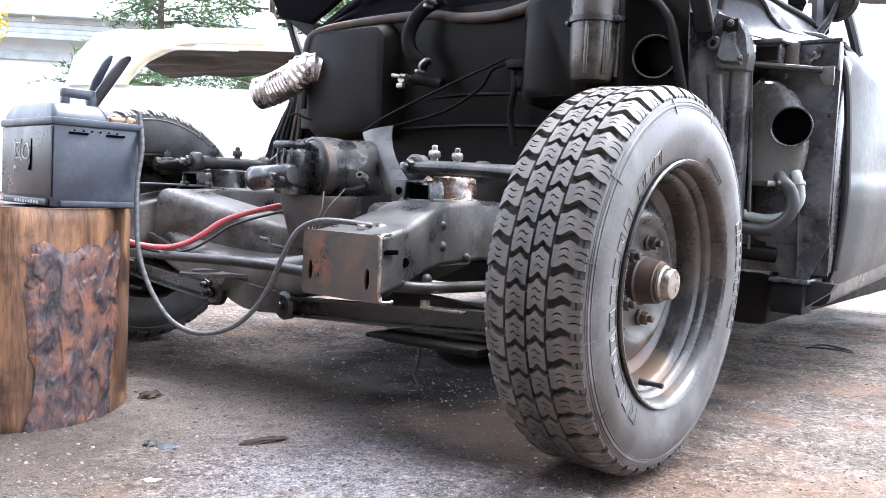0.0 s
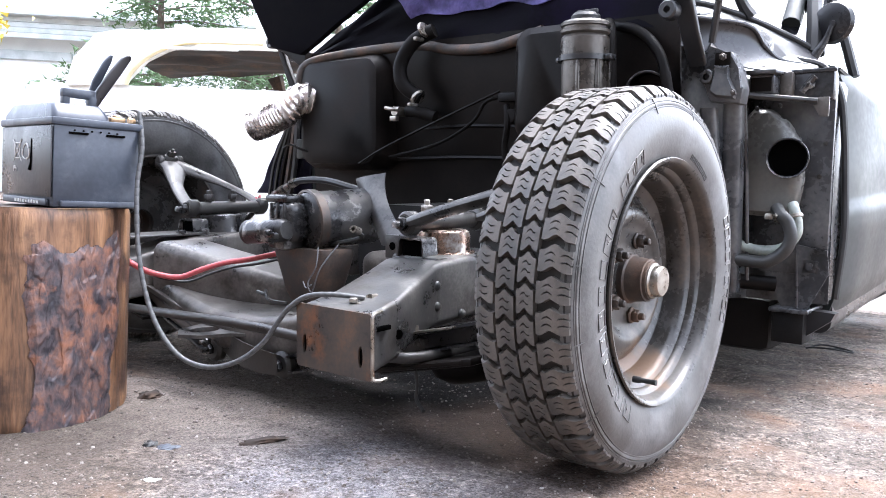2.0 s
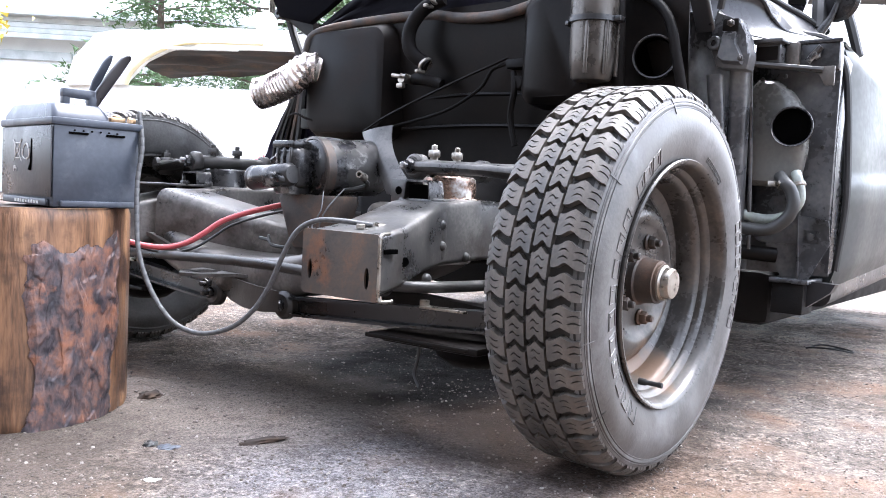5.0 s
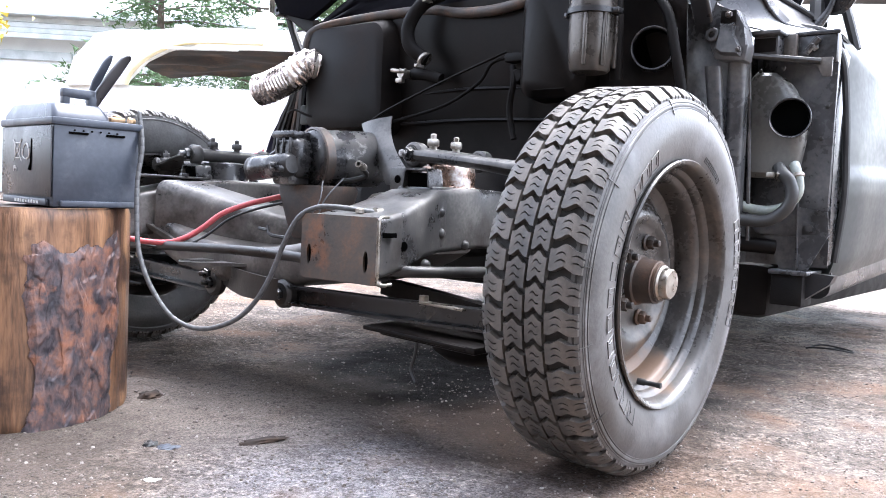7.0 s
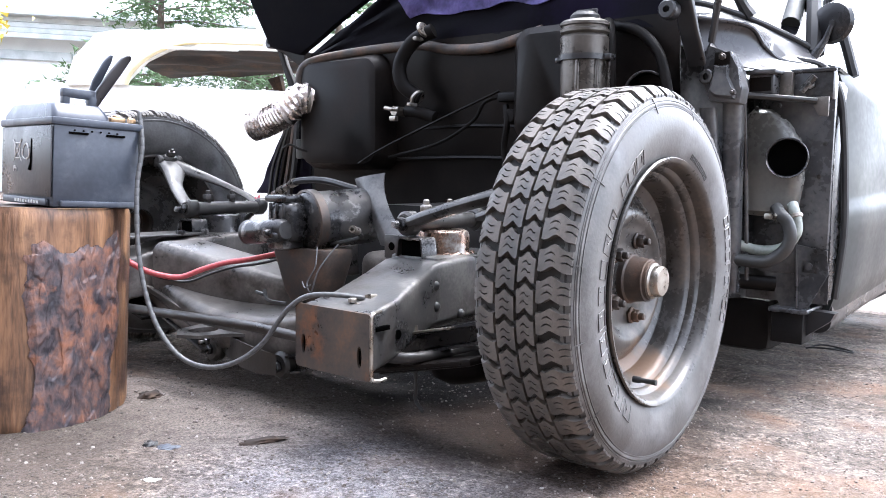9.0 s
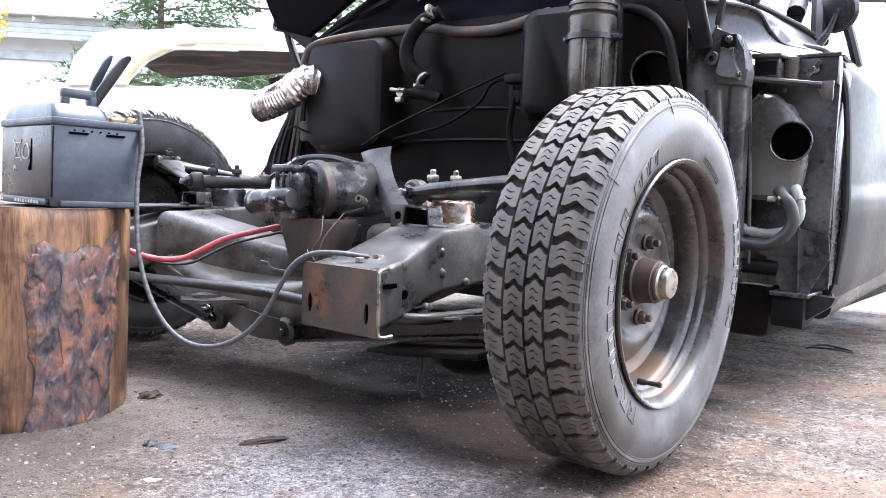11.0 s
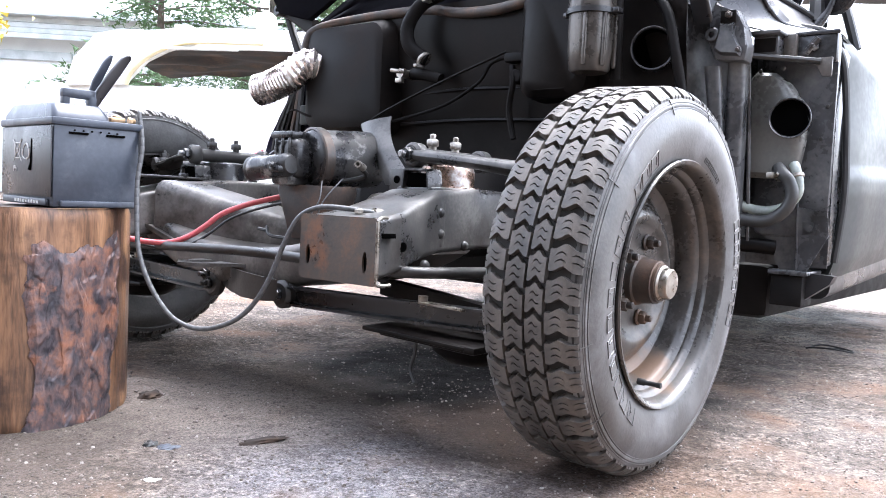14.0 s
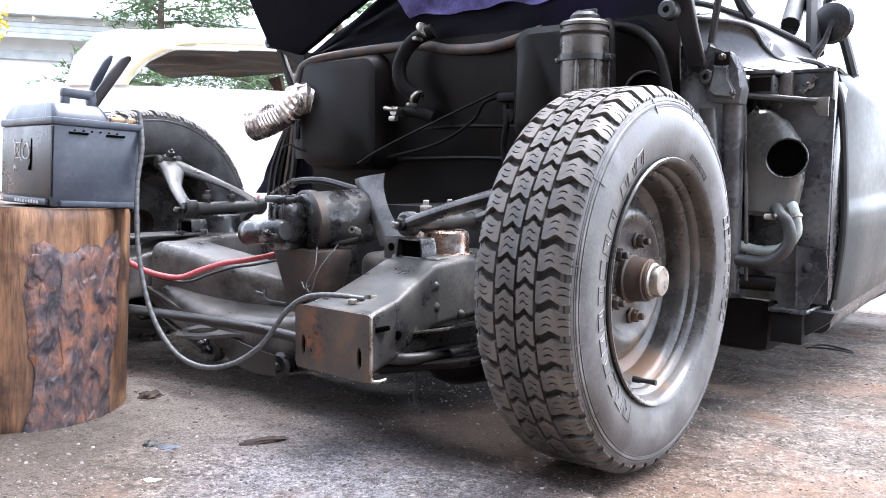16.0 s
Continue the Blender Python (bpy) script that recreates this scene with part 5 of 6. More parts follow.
    part("channel", loft([[Vector((-0.69 - 0.05 * (1 - t) + a, 0.705 + 0.01 * t + b, 0.33 + 0.47 * t)) for a, b in rounded(0.05, 0.045, 0.015)] for t in (0, 0.5, 1)]), PANEL, car)
    part("post_panel", loft([[Vector((x, 0.8105 + a, 0.627 + b)) for a, b in rounded(w, h, 0.03, 4)] for x, w, h in ((-0.9, 0.15, 0.49), (-0.855, 0.186, 0.505), (-0.847, 0.182, 0.502), (-0.845, 0.172, 0.492))]), PANEL, car, "black front door post panel")
    
    # heater box with its pipe
    leaf = [(-0.067, -0.135), (-0.078, -0.03), (-0.082, 0.115), (-0.065, 0.132), (-0.023, 0.128), (0.019, 0.097), (0.048, 0.056), (0.061, 0.001), (0.062, -0.046), (0.052, -0.104), (0.026, -0.132), (-0.02, -0.137)]
    hb = [[Vector((x, 0.79 + d + p * k, 0.655 + q * k)) for p, q in leaf] for x, k, d in ((-0.875, 0.97, -0.018), (-0.81, 1.0, 0), (-0.79, 0.97, 0), (-0.78, 0.9, 0))]
    # the front narrows to the mouth of the pipe
    hb.append([Vector((-0.772, 0.824 + 0.0465 * math.cos(a), 0.663 + 0.0465 * math.sin(a))) for a in [math.atan2(q - 0.008, p - 0.034) for p, q in leaf]])
    
    part("channel", loft([[Vector((-0.655 - 0.06 * (1 - t) + p, 0.665 + 0.03 * (1 - t) + q, 0.34 + 0.44 * t)) for p, q in rounded(0.03, 0.03 + 0.01 * t, 0.012)] for t in (0, 0.4, 0.8, 1)]), PANEL, car)
    part("channel_lip", tube([(-0.70, 0.735, 0.80), (-0.74, 0.735, 0.6), (-0.76, 0.74, 0.36)], 0.005, 8), PANEL, car)
    part("post_taper", loft([[Vector((-0.838 + 0.006 * k, y, z)) for y, z in ((0.834, 0.45), (0.843, 0.286), (0.866, 0.289), (0.912, 0.383), (0.905, 0.44))] for k in (0, 1)]), PANEL, car, "black tapering foot of the post")
    part("post_web", loft([[Vector((-0.855 + 0.006 * k, y, z)) for y, z in ((0.735, 0.41), (0.80, 0.284), (0.845, 0.286), (0.83, 0.46))] for k in (0, 1)]), PANEL, car)
    part("post_seam", tube([(-0.84, 0.8265, 0.58), (-0.83, 0.843, 0.288)], 0.003, 6), PANEL, car)
    part("vent_frame", tube([(-1.12, 0.875, 0.885), (-1.13, 0.845, 0.98), (-1.16, 0.80, 1.1), (-1.25, 0.75, 1.25)], 0.014, 8), RUBBER, car, "black quarter light frame")
    part("window_edge", tube([(-1.0, 0.80, 0.94), (-1.03, 0.79, 1.02), (-1.12, 0.76, 1.16), (-1.3, 0.71, 1.34)], 0.02, 8), RUBBER, car)
    part("side_duct_box", loft(hb, caps=False), DUCT, car, "rounded olive-grey duct box")
    intake((-0.752, 0.825, 0.663), (1, 0.25, -0.03), 0.0465, "side_intake_pipe", 0.012)
    for z, y in ((0.76, 0.74), (0.53, 0.74), (0.6, 0.70), (0.785, 0.735), (0.79, 0.79), (0.62, 0.875), (0.70, 0.885)):
        part("screw", lathe([(0.006, 0), (0.005, 0.003), (0, 0.004)], 8, Matrix.Translation((-0.79 if 0.7 < y < 0.86 else -0.842, y, z)) @ pose(0, 0, 0, 0, 0, -90)), ARM, car)
    part("drain_hose", tube([(-0.745, 0.808, 0.543), (-0.73, 0.823, 0.528), (-0.73, 0.84, 0.51), (-0.73, 0.849, 0.477), (-0.73, 0.837, 0.443), (-0.73, 0.801, 0.415), (-0.73, 0.753, 0.411), (-0.72, 0.70, 0.42), (-0.70, 0.62, 0.46)], 0.0155, 12), DARK_HOSE, car, "dark grey rubber drain hose")
    part("drain_hose", tube([(-0.77, 0.838, 0.552), (-0.76, 0.846, 0.537), (-0.76, 0.853, 0.51), (-0.76, 0.852, 0.48), (-0.76, 0.824, 0.447), (-0.76, 0.776, 0.437), (-0.755, 0.725, 0.446), (-0.74, 0.66, 0.48)], 0.0125, 12), HOSE, car, "pale grey rubber drain hose")
    for x, y, d in ((-0.735, 0.8175, (0.3, 0.7, -0.7)), (-0.763, 0.845, (0.2, 0.4, -1))):
        part("hose_clip", joined(disc((x, y, 0.528), d, 0.0185, 0.011, 18, 0.002), box(x + 0.012, x + 0.026, y - 0.026, y - 0.008, 0.516, 0.53, 0.002)), BARE, car, "bright hose clip")
    # hinge block, brackets and rod above the duct box
    blk = [(-0.002, 0.071), (-0.012, 0.031), (-0.017, -0.021), (0.004, -0.074), (0.078, -0.082), (0.083, -0.045), (0.064, -0.002), (0.055, 0.04), (0.017, 0.043)]
    cap = [(0.017, 0.008), (0.05, 0.006), (0.05, -0.02), (0.068, -0.055), (0.065, -0.068), (0.022, -0.062), (0.007, -0.05), (0.014, -0.02)]
    side_m = Matrix(((0, 0, 1, 0), (1, 0, 0, 0), (0, 1, 0, 0), (0, 0, 0, 1)))
    part("hinge_block", prism(blk, 0.05, Matrix.Translation((-0.685, 0.67, 0.868)) @ side_m, 0.006), PANEL, car, "grey bonnet hinge block")
    part("hinge_cover", loft([[Vector((x, 0.67 + 0.04 + (p - 0.04) * k, 0.868 - 0.03 + (q + 0.03) * k)) for p, q in cap] for x, k in ((-0.642, 1.12), (-0.626, 1.05), (-0.62, 0.9))]), PANEL, car, "faceted grey hinge cover")
    # flat black plate standing for the shade of a hollow
    part("hinge_recess_shade", box(-0.6365, -0.6325, 0.684, 0.721, 0.878, 0.908, 0.001), BLACK, car)
    for y, z in ((0.706, 0.896), (0.733, 0.812)):
        part("hinge_bolt", bolt((-0.63, y, z), (1, 0, 0), 0.009, 0.012, 0.005), RUST, car)
    part("hinge_eye", disc((-0.632, 0.668, 0.852), (1, 0, 0), 0.018, 0.01, 20, 0.003, 0.008), STEEL, car)
    part("shelf_bracket", joined(box(-0.80, -0.715, 0.725, 0.80, 0.862, 0.872, 0.003), box(-0.80, -0.735, 0.73, 0.79, 0.815, 0.862, 0.004)), PANEL, car, "black shelf bracket")
    # thin black plate on the bracket's face, put there as shade
    part("shelf_recess_shade", box(-0.7345, -0.7335, 0.735, 0.785, 0.822, 0.855, 0.0), BLACK, car)
    part("bracket_bolt", bolt((-0.745, 0.755, 0.872), (0, 0, 1), 0.011, 0.008), RUST, car)
    part("strut_bar", tube([(-0.715, 0.735, 0.812), (-0.735, 0.80, 0.805), (-0.755, 0.885, 0.795)], 0.0075, 8), ARM, car)
    part("strut_tab", prism([(-0.02, 0.02), (0.025, 0.02), (0.025, -0.025), (0.005, -0.025)], 0.006, Matrix.Translation((-0.765, 0.885, 0.785)) @ side_m, 0.001), STEEL_DUSTY, car)
    part("corner_bracket", joined(box(-0.83, -0.795, 0.815, 0.91, 0.80, 0.872, 0.008), box(-0.80, -0.79, 0.81, 0.915, 0.866, 0.876, 0.003)), PANEL, car, "black corner bracket")
    part("bracket_bolt", joined(bolt((-0.795, 0.858, 0.838), (1, 0, 0), 0.011, 0.02), tube([(-0.785, 0.84, 0.822), (-0.783, 0.87, 0.856)], 0.008, 8)), STEEL_WORN, car)
    part("web_plate", box(-0.80, -0.775, 0.79, 0.82, 0.81, 0.87, 0.004), STEEL_DUSTY, car, "pale scuffed web plate")
    part("latch", joined(box(-0.845, -0.832, 0.845, 0.89, 0.378, 0.418, 0.004), disc((-0.833, 0.867, 0.398), (1, 0, 0), 0.009, 0.006, 12)), PANEL, car)
    part("post_foot", box(-0.98, -0.815, 0.778, 0.872, 0.279, 0.291, 0.003), PANEL, car)
    part("jacking_lug", box(-0.92, -0.83, 0.782, 0.86, 0.2, 0.279, 0.004), UNDERSEAL, car, "worn black jacking lug")
    part("sill_end", loft([[Vector((x, y, z)) for y, z in ((0.80, 0.279), (0.872, 0.285), (0.925, 0.283), (0.915, 0.262), (0.86, 0.219), (0.83, 0.223))] for x in (-0.9, -0.86)]), BLACK_SATIN, car)
    part("sill_strut", tube([(-0.72, 0.55, 0.36), (-0.85, 0.78, 0.345)], 0.02, 10), BLACK, car)
    # inner wing top: a glossy panel falling from a ridge, and the flat between ridge and screen seal
    ridge = glide([(-0.62, 0.56, 1.005), (-0.63, 0.645, 0.992), (-0.72, 0.728, 0.978), (-0.77, 0.752, 0.935), (-0.82, 0.775, 0.905), (-0.88, 0.83, 0.893)], 6)
    foot = glide([(-0.60, 0.60, 0.93), (-0.63, 0.65, 0.918), (-0.66, 0.70, 0.888), (-0.70, 0.745, 0.875), (-0.76, 0.785, 0.872), (-0.84, 0.86, 0.868)], 6)
    seal = glide([(-0.72, 0.52, 1.05), (-0.76, 0.60, 1.045), (-0.85, 0.70, 1.005), (-0.92, 0.745, 0.98), (-0.96, 0.775, 0.962), (-1.02, 0.81, 0.935)], 6)

    def between(p, q, swell):
        n = len(p) - 1
        return lambda s, t: p[round(s * n)].lerp(q[round(s * n)], t) + Vector((0.03 * swell * math.sin(math.pi * t), 0.0, -0.4 * swell * 0.04 * math.sin(math.pi * t)))
    part("wing_top", sheet(between(ridge, foot, -0.8), len(ridge) - 1, 10, 0.004), COWL, car, "glossy black pressed wing top")
    part("cowl_side", sheet(between(seal, ridge, 0.1), len(ridge) - 1, 6, 0.004), COWL, car, "glossy black cowl side")
    part("wing_ridge", tube(ridge, 0.006, 8, 1), COWL, car)
    part("screen_seal", tube([q + Vector((0, 0, 0.006)) for q in seal], 0.008, 8, 1), RUBBER, car, "black rubber screen seal")
    part("windscreen", sheet(lambda s, t: Vector((-0.98 - 0.36 * t + 0.14 * math.sin(math.pi * s), -0.76 + 1.52 * s, 1.03 - 0.05 * (2 * s - 1) ** 2 + 0.36 * t)), 24, 6, 0.006), SCREEN, car, "dark shiny windscreen")
    part("cowl", sheet(lambda s, t: Vector((-0.64 - 0.45 * t, -0.86 + 1.5 * s, 1.005 + 0.07 * t + 0.015 * math.sin(math.pi * s))), 20, 8, 0.006), COWL, car, "black cowl panel")
    part("cowl_edge", tube([(-0.63, -0.66, 0.985), (-0.62, -0.3, 1.012), (-0.62, 0.2, 1.015), (-0.63, 0.6, 0.995)], 0.011, 8), BLACK_SATIN, car)
    part("cowl_cloth", sheet(lambda s, t: Vector((-0.57 - 0.02 * t + 0.01 * noise.noise((s * 9, t * 6, 2)), -0.70 + 1.28 * s, 0.968 + 0.03 * math.sin(math.pi * s) + t * (min(0.27, 0.03 + 0.495 * s) + 0.006 * noise.noise((s * 10, t * 5, 7))))), 40, 12, 0.003), PURPLE, car, "black cloth over the cowl")
    part("violet_fold", sheet(lambda s, t: Vector((-0.566 - 0.02 * t + 0.012 * noise.noise((s * 7, t * 5, 4)), -0.36 + 0.5 * s + 0.14 * (1 - t), 1.07 + 0.025 * noise.noise((s * 5, 0, 3)) + 0.15 * t)), 30, 10, 0.003), VIOLET, car, "bright violet fold of the cloth")
    part("side_cloth", sheet(lambda s, t: Vector((-0.64 + 0.015 * noise.noise((s * 5, t * 9, 1)), -0.745 - (0.068 + 0.235 * (1 - s) ** 1.2) * t, 0.53 + 0.39 * s)), 16, 14, 0.003), PURPLE, car, "black and violet cloth hanging beside the firewall")
    for k in range(5):
        y = -0.80 - 0.028 * k
        part("side_strip", tube([(-0.61, y - 0.03, 0.52), (-0.61, y + 0.0, 0.64), (-0.605, -0.78 - 0.012 * k, 0.78), (-0.6, -0.765 - 0.004 * k, 0.9)], 0.011 - 0.001 * k, 6), (RUBBER, RUST, BLACK, BODY, RUBBER)[k], car)
    # outer skin: front door edge with its shut line, running back
    def skin(s, t):
        z = 0.27 + 0.62 * t + 0.15 * s * (1 - t) - 0.22 * min(1, 1.4 * s) * max(0, t - 0.6) / 0.4
        zz = 0.27 + 0.62 * t
        y = np.interp(zz, (0.266, 0.313, 0.412, 0.489, 0.535, 0.556, 0.64, 0.85, 0.9), (0.898, 0.913, 0.925, 0.934, 0.934, 0.922, 0.919, 0.904, 0.885)) + 0.03 * math.sin(s * 2.5) - 0.012 * (s == 0)
        return Vector((-0.932 - 0.012 * (s == 0) - 1.9 * s, y, z))
    part("door_skin", sheet(skin, 24, 48, 0.012), BODY, car, "satin grey-green door skin")
    
    part("door_seal", tube([(-0.9, 0.77, 0.918), (-0.9, 0.80, 0.910), (-0.9, 0.856, 0.89), (-0.9, 0.896, 0.826), (-0.9, 0.911, 0.735), (-0.9, 0.921, 0.6), (-0.9, 0.925, 0.472), (-0.9, 0.912, 0.315)], 0.009, 8), RUBBER, car)
    part("jamb", box(-1.05, -0.88, 0.84, 0.898, 0.3, 0.86, 0.02), PANEL, car)
    part("sill", loft([[Vector((x, 0.835 + a, z + b)) for a, b in rounded(0.12, 0.1, 0.03)] for x, z in ((-0.95, 0.265), (-1.8, 0.31), (-2.8, 0.36))]), BLACK_SATIN, car, "black sill under the door")
    part("shoulder", sheet(lambda s, t: Vector((-0.93 - 1.9 * s, 0.888 - 0.10 * t + 0.03 * math.sin(s * 2.5), 0.89 - 0.22 * min(1, 1.4 * s) + 0.02 * math.sin(t * math.pi / 2))), 12, 6, 0.008), BODY, car, "grey door shoulder under the window")
    part("screen_pillar", tube([(-1.0, 0.74, 1.02), (-1.12, 0.725, 1.15), (-1.35, 0.68, 1.38)], [0.024, 0.022, 0.022], 10), BODY, car)
    part("window_frame", tube([(-1.05, 0.80, 0.945), (-1.2, 0.78, 1.12), (-1.42, 0.72, 1.36), (-1.9, 0.69, 1.42)], 0.016, 8), BLACK_SATIN, car)
    part("far_pillar", tube([(-1.0, -0.74, 1.02), (-1.12, -0.725, 1.15), (-1.35, -0.68, 1.38)], [0.024, 0.022, 0.022], 10), BODY, car)
    part("roof", sheet(lambda s, t: Vector((-1.33 - 1.4 * s, -0.69 + 1.38 * t, 1.38 + 0.06 * math.sin(math.pi * t) + 0.05 * math.sin(math.pi * s))), 14, 12, 0.01), BODY, car, "satin grey roof")
    # one solid black box fills the cabin
    part("dark_cabin", box(-2.8, -1.15, -0.7, 0.7, 0.33, 0.84, 0.05), BLACK, car, "black box filling the cabin")
    # box added below the floor pan to block light and the view beneath
    part("underbody", box(-3.1, -0.9, -0.76, 0.76, 0.15, 0.3, 0.03), UNDERSEAL, car, "black box added below the floor to keep it dark there")
    # far side and tail are unseen, added to stop light under the car
    part("far_skin", sheet(lambda s, t: Vector((-0.72 - 2.2 * s, -0.88 - 0.04 * math.sin(math.pi * t), 0.16 + 0.74 * t)), 10, 10, 0.012), BODY, car, "satin grey body side")
    part("tail_panel", box(-3.15, -3.05, -0.86, 0.88, 0.16, 0.95, 0.04), BODY, car)
    # door mirror on its stalk
    mi = part("door_mirror", lathe([(0, -0.022), (0.03, -0.02), (0.05, -0.012), (0.0555, 0.0), (0.054, 0.005), (0, 0.005)], 36, Matrix.Translation((-1.03, 0.838, 1.018)) @ pose(0, 0, 0, 0, 0, 78)), BLACK_SATIN, car, "round black door mirror on a stalk")
    part("mirror_boss", lathe([(0.011, 0), (0.008, 0.012), (0, 0.014)], 14, Matrix.Translation((-1.012, 0.842, 1.012)) @ pose(0, 0, 0, 0, 0, -90)), BLACK_SATIN, mi)
    part("mirror_stalk", tube([(-1.005, 0.842, 1.012), (-1.0, 0.827, 0.968), (-0.99, 0.80, 0.925)], [0.006, 0.0085, 0.016], 10), BLACK_SATIN, mi)
    part("door_handle", tube([(-1.33, 0.925, 0.865), (-1.36, 0.955, 0.868), (-1.45, 0.955, 0.866), (-1.47, 0.93, 0.86)], 0.011, 8), BARE, car, "worn bright door handle")
    # raised bonnet on its two hinge arms, with props
    hood = [(-0.62, 0.985), (-0.545, 1.017), (-0.44, 1.062), (-0.295, 1.118), (-0.07, 1.18), (0.3, 1.24), (0.62, 1.22), (0.70, 1.2), (0.72, 1.5), (0.5, 1.95), (-0.7, 1.95), (-0.86, 1.5), (-0.83, 1.19), (-0.76, 1.02)]
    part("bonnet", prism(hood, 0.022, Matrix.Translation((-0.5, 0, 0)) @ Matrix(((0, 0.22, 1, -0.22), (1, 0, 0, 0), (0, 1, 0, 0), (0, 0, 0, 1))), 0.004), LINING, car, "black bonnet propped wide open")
    part("hinge_bar", loft([[Vector((-0.55 + a, y, z + b)) for a, b in rounded(0.03, w, 0.008)] for y, z, w in ((-0.832, 1.047, 0.03), (-0.78, 1.03, 0.034), (-0.70, 0.99, 0.05), (-0.66, 0.975, 0.06))]), BLACK, car, "black bonnet hinge bar")
    part("hinge_link", loft([[Vector((-0.56 + a, y + b, z)) for a, b in rounded(0.02, w, 0.006)] for y, z, w in ((-0.815, 1.04, 0.026), (-0.785, 0.975, 0.026), (-0.745, 0.90, 0.034))]), BLACK, car, "black hinge link")
    part("hinge_pin", disc((-0.545, -0.82, 1.046), (1, 0, 0), 0.02, 0.03, 18, 0.004, 0.007), BLACK_SATIN, car)
    part("stay_rod", tube([(-0.53, -0.82, 1.046), (-0.53, -0.822, 1.25)], 0.0035, 6), ARM, car)
    for y0 in (0.655,):
        part("hinge_arm", loft([[Vector((x, y0 + a, z + b)) for a, b in rounded(0.045, w, 0.008)] for x, z, w in ((-0.6, 0.885, 0.022), (-0.55, 0.95, 0.028), (-0.5, 1.03, 0.045), (-0.46, 1.1, 0.028))]), BLACK_SATIN, car, "black bonnet hinge arm")
        part("hinge_pin", disc((-0.5, 0.635, 0.988), (1, 0, 0), 0.022, 0.035, 16, 0.004, 0.008), BLACK_SATIN, car)
    part("prop_rod", tube([(-0.62, 0.68, 0.93), (-0.6, 0.7, 1.02), (-0.56, 0.73, 1.16)], 0.009, 8), BLACK_SATIN, car)
    part("wiper_spindle", tube([(-0.84, 0.69, 1.02), (-0.82, 0.67, 1.06), (-0.76, 0.64, 1.16)], [0.018, 0.014, 0.01], 8), RUBBER, car)


build_body()


# ---- loose leads that follow the car ----
BLACK_UP = [(-0.608, 1.632, 0.589), (-0.594, 1.614, 0.523), (-0.595, 1.596, 0.457), (-0.588, 1.578, 0.392), (-0.576, 1.560, 0.323), (-0.546, 1.542, 0.255), (-0.500, 1.524, 0.201), (-0.445, 1.510, 0.181), (-0.387, 1.497, 0.194), (-0.344, 1.485, 0.226), (-0.310, 1.475, 0.276), (-0.285, 1.465, 0.334), (-0.259, 1.455, 0.381), (-0.223, 1.443, 0.402), (-0.177, 1.434, 0.404), (-0.129, 1.447, 0.399)]
BLACK_DOWN = [(-0.608, 1.632, 0.589), (-0.594, 1.614, 0.523), (-0.595, 1.596, 0.457), (-0.588, 1.578, 0.392), (-0.575, 1.559, 0.313), (-0.549, 1.540, 0.230), (-0.516, 1.523, 0.174), (-0.472, 1.506, 0.135), (-0.419, 1.492, 0.123), (-0.365, 1.479, 0.138), (-0.318, 1.468, 0.174), (-0.289, 1.458, 0.216), (-0.266, 1.446, 0.247), (-0.232, 1.434, 0.271), (-0.183, 1.424, 0.277), (-0.137, 1.437, 0.272)]
RED_UP = [(-0.711, 1.855, 0.318), (-0.667, 1.864, 0.309), (-0.625, 1.874, 0.308), (-0.585, 1.885, 0.320), (-0.550, 1.896, 0.343), (-0.511, 1.908, 0.372), (-0.456, 1.920, 0.394), (-0.386, 1.931, 0.414)]
RED_DOWN = [(-0.709, 1.852, 0.275), (-0.674, 1.860, 0.255), (-0.638, 1.870, 0.244), (-0.596, 1.879, 0.241), (-0.548, 1.891, 0.261), (-0.500, 1.902, 0.277), (-0.450, 1.913, 0.286), (-0.394, 1.923, 0.300)]


def build_lead(name, up, down, r, mat, label):
    """A lead as a chain of short rigid links; each link is later carried between its raised and lowered place."""
    lead = thing(name, Matrix.Identity(4), label, "cable")
    a, b = glide(up, 4), glide(down, 4)
    links = []
    for i in range(len(a) - 1):
        ln = max((a[i + 1] - a[i]).length, (b[i + 1] - b[i]).length)
        prof = [(0, -ln / 2 - r)] + [(r * math.sin(radians(k)), -ln / 2 - r * math.cos(radians(k))) for k in (30, 60, 90)] + [(r * math.sin(radians(k)), ln / 2 - r * math.cos(radians(k))) for k in (90, 120, 150)] + [(0, ln / 2 + r)]
        links.append(part("link", lathe(prof, 10), mat, lead))
    return links, a, b


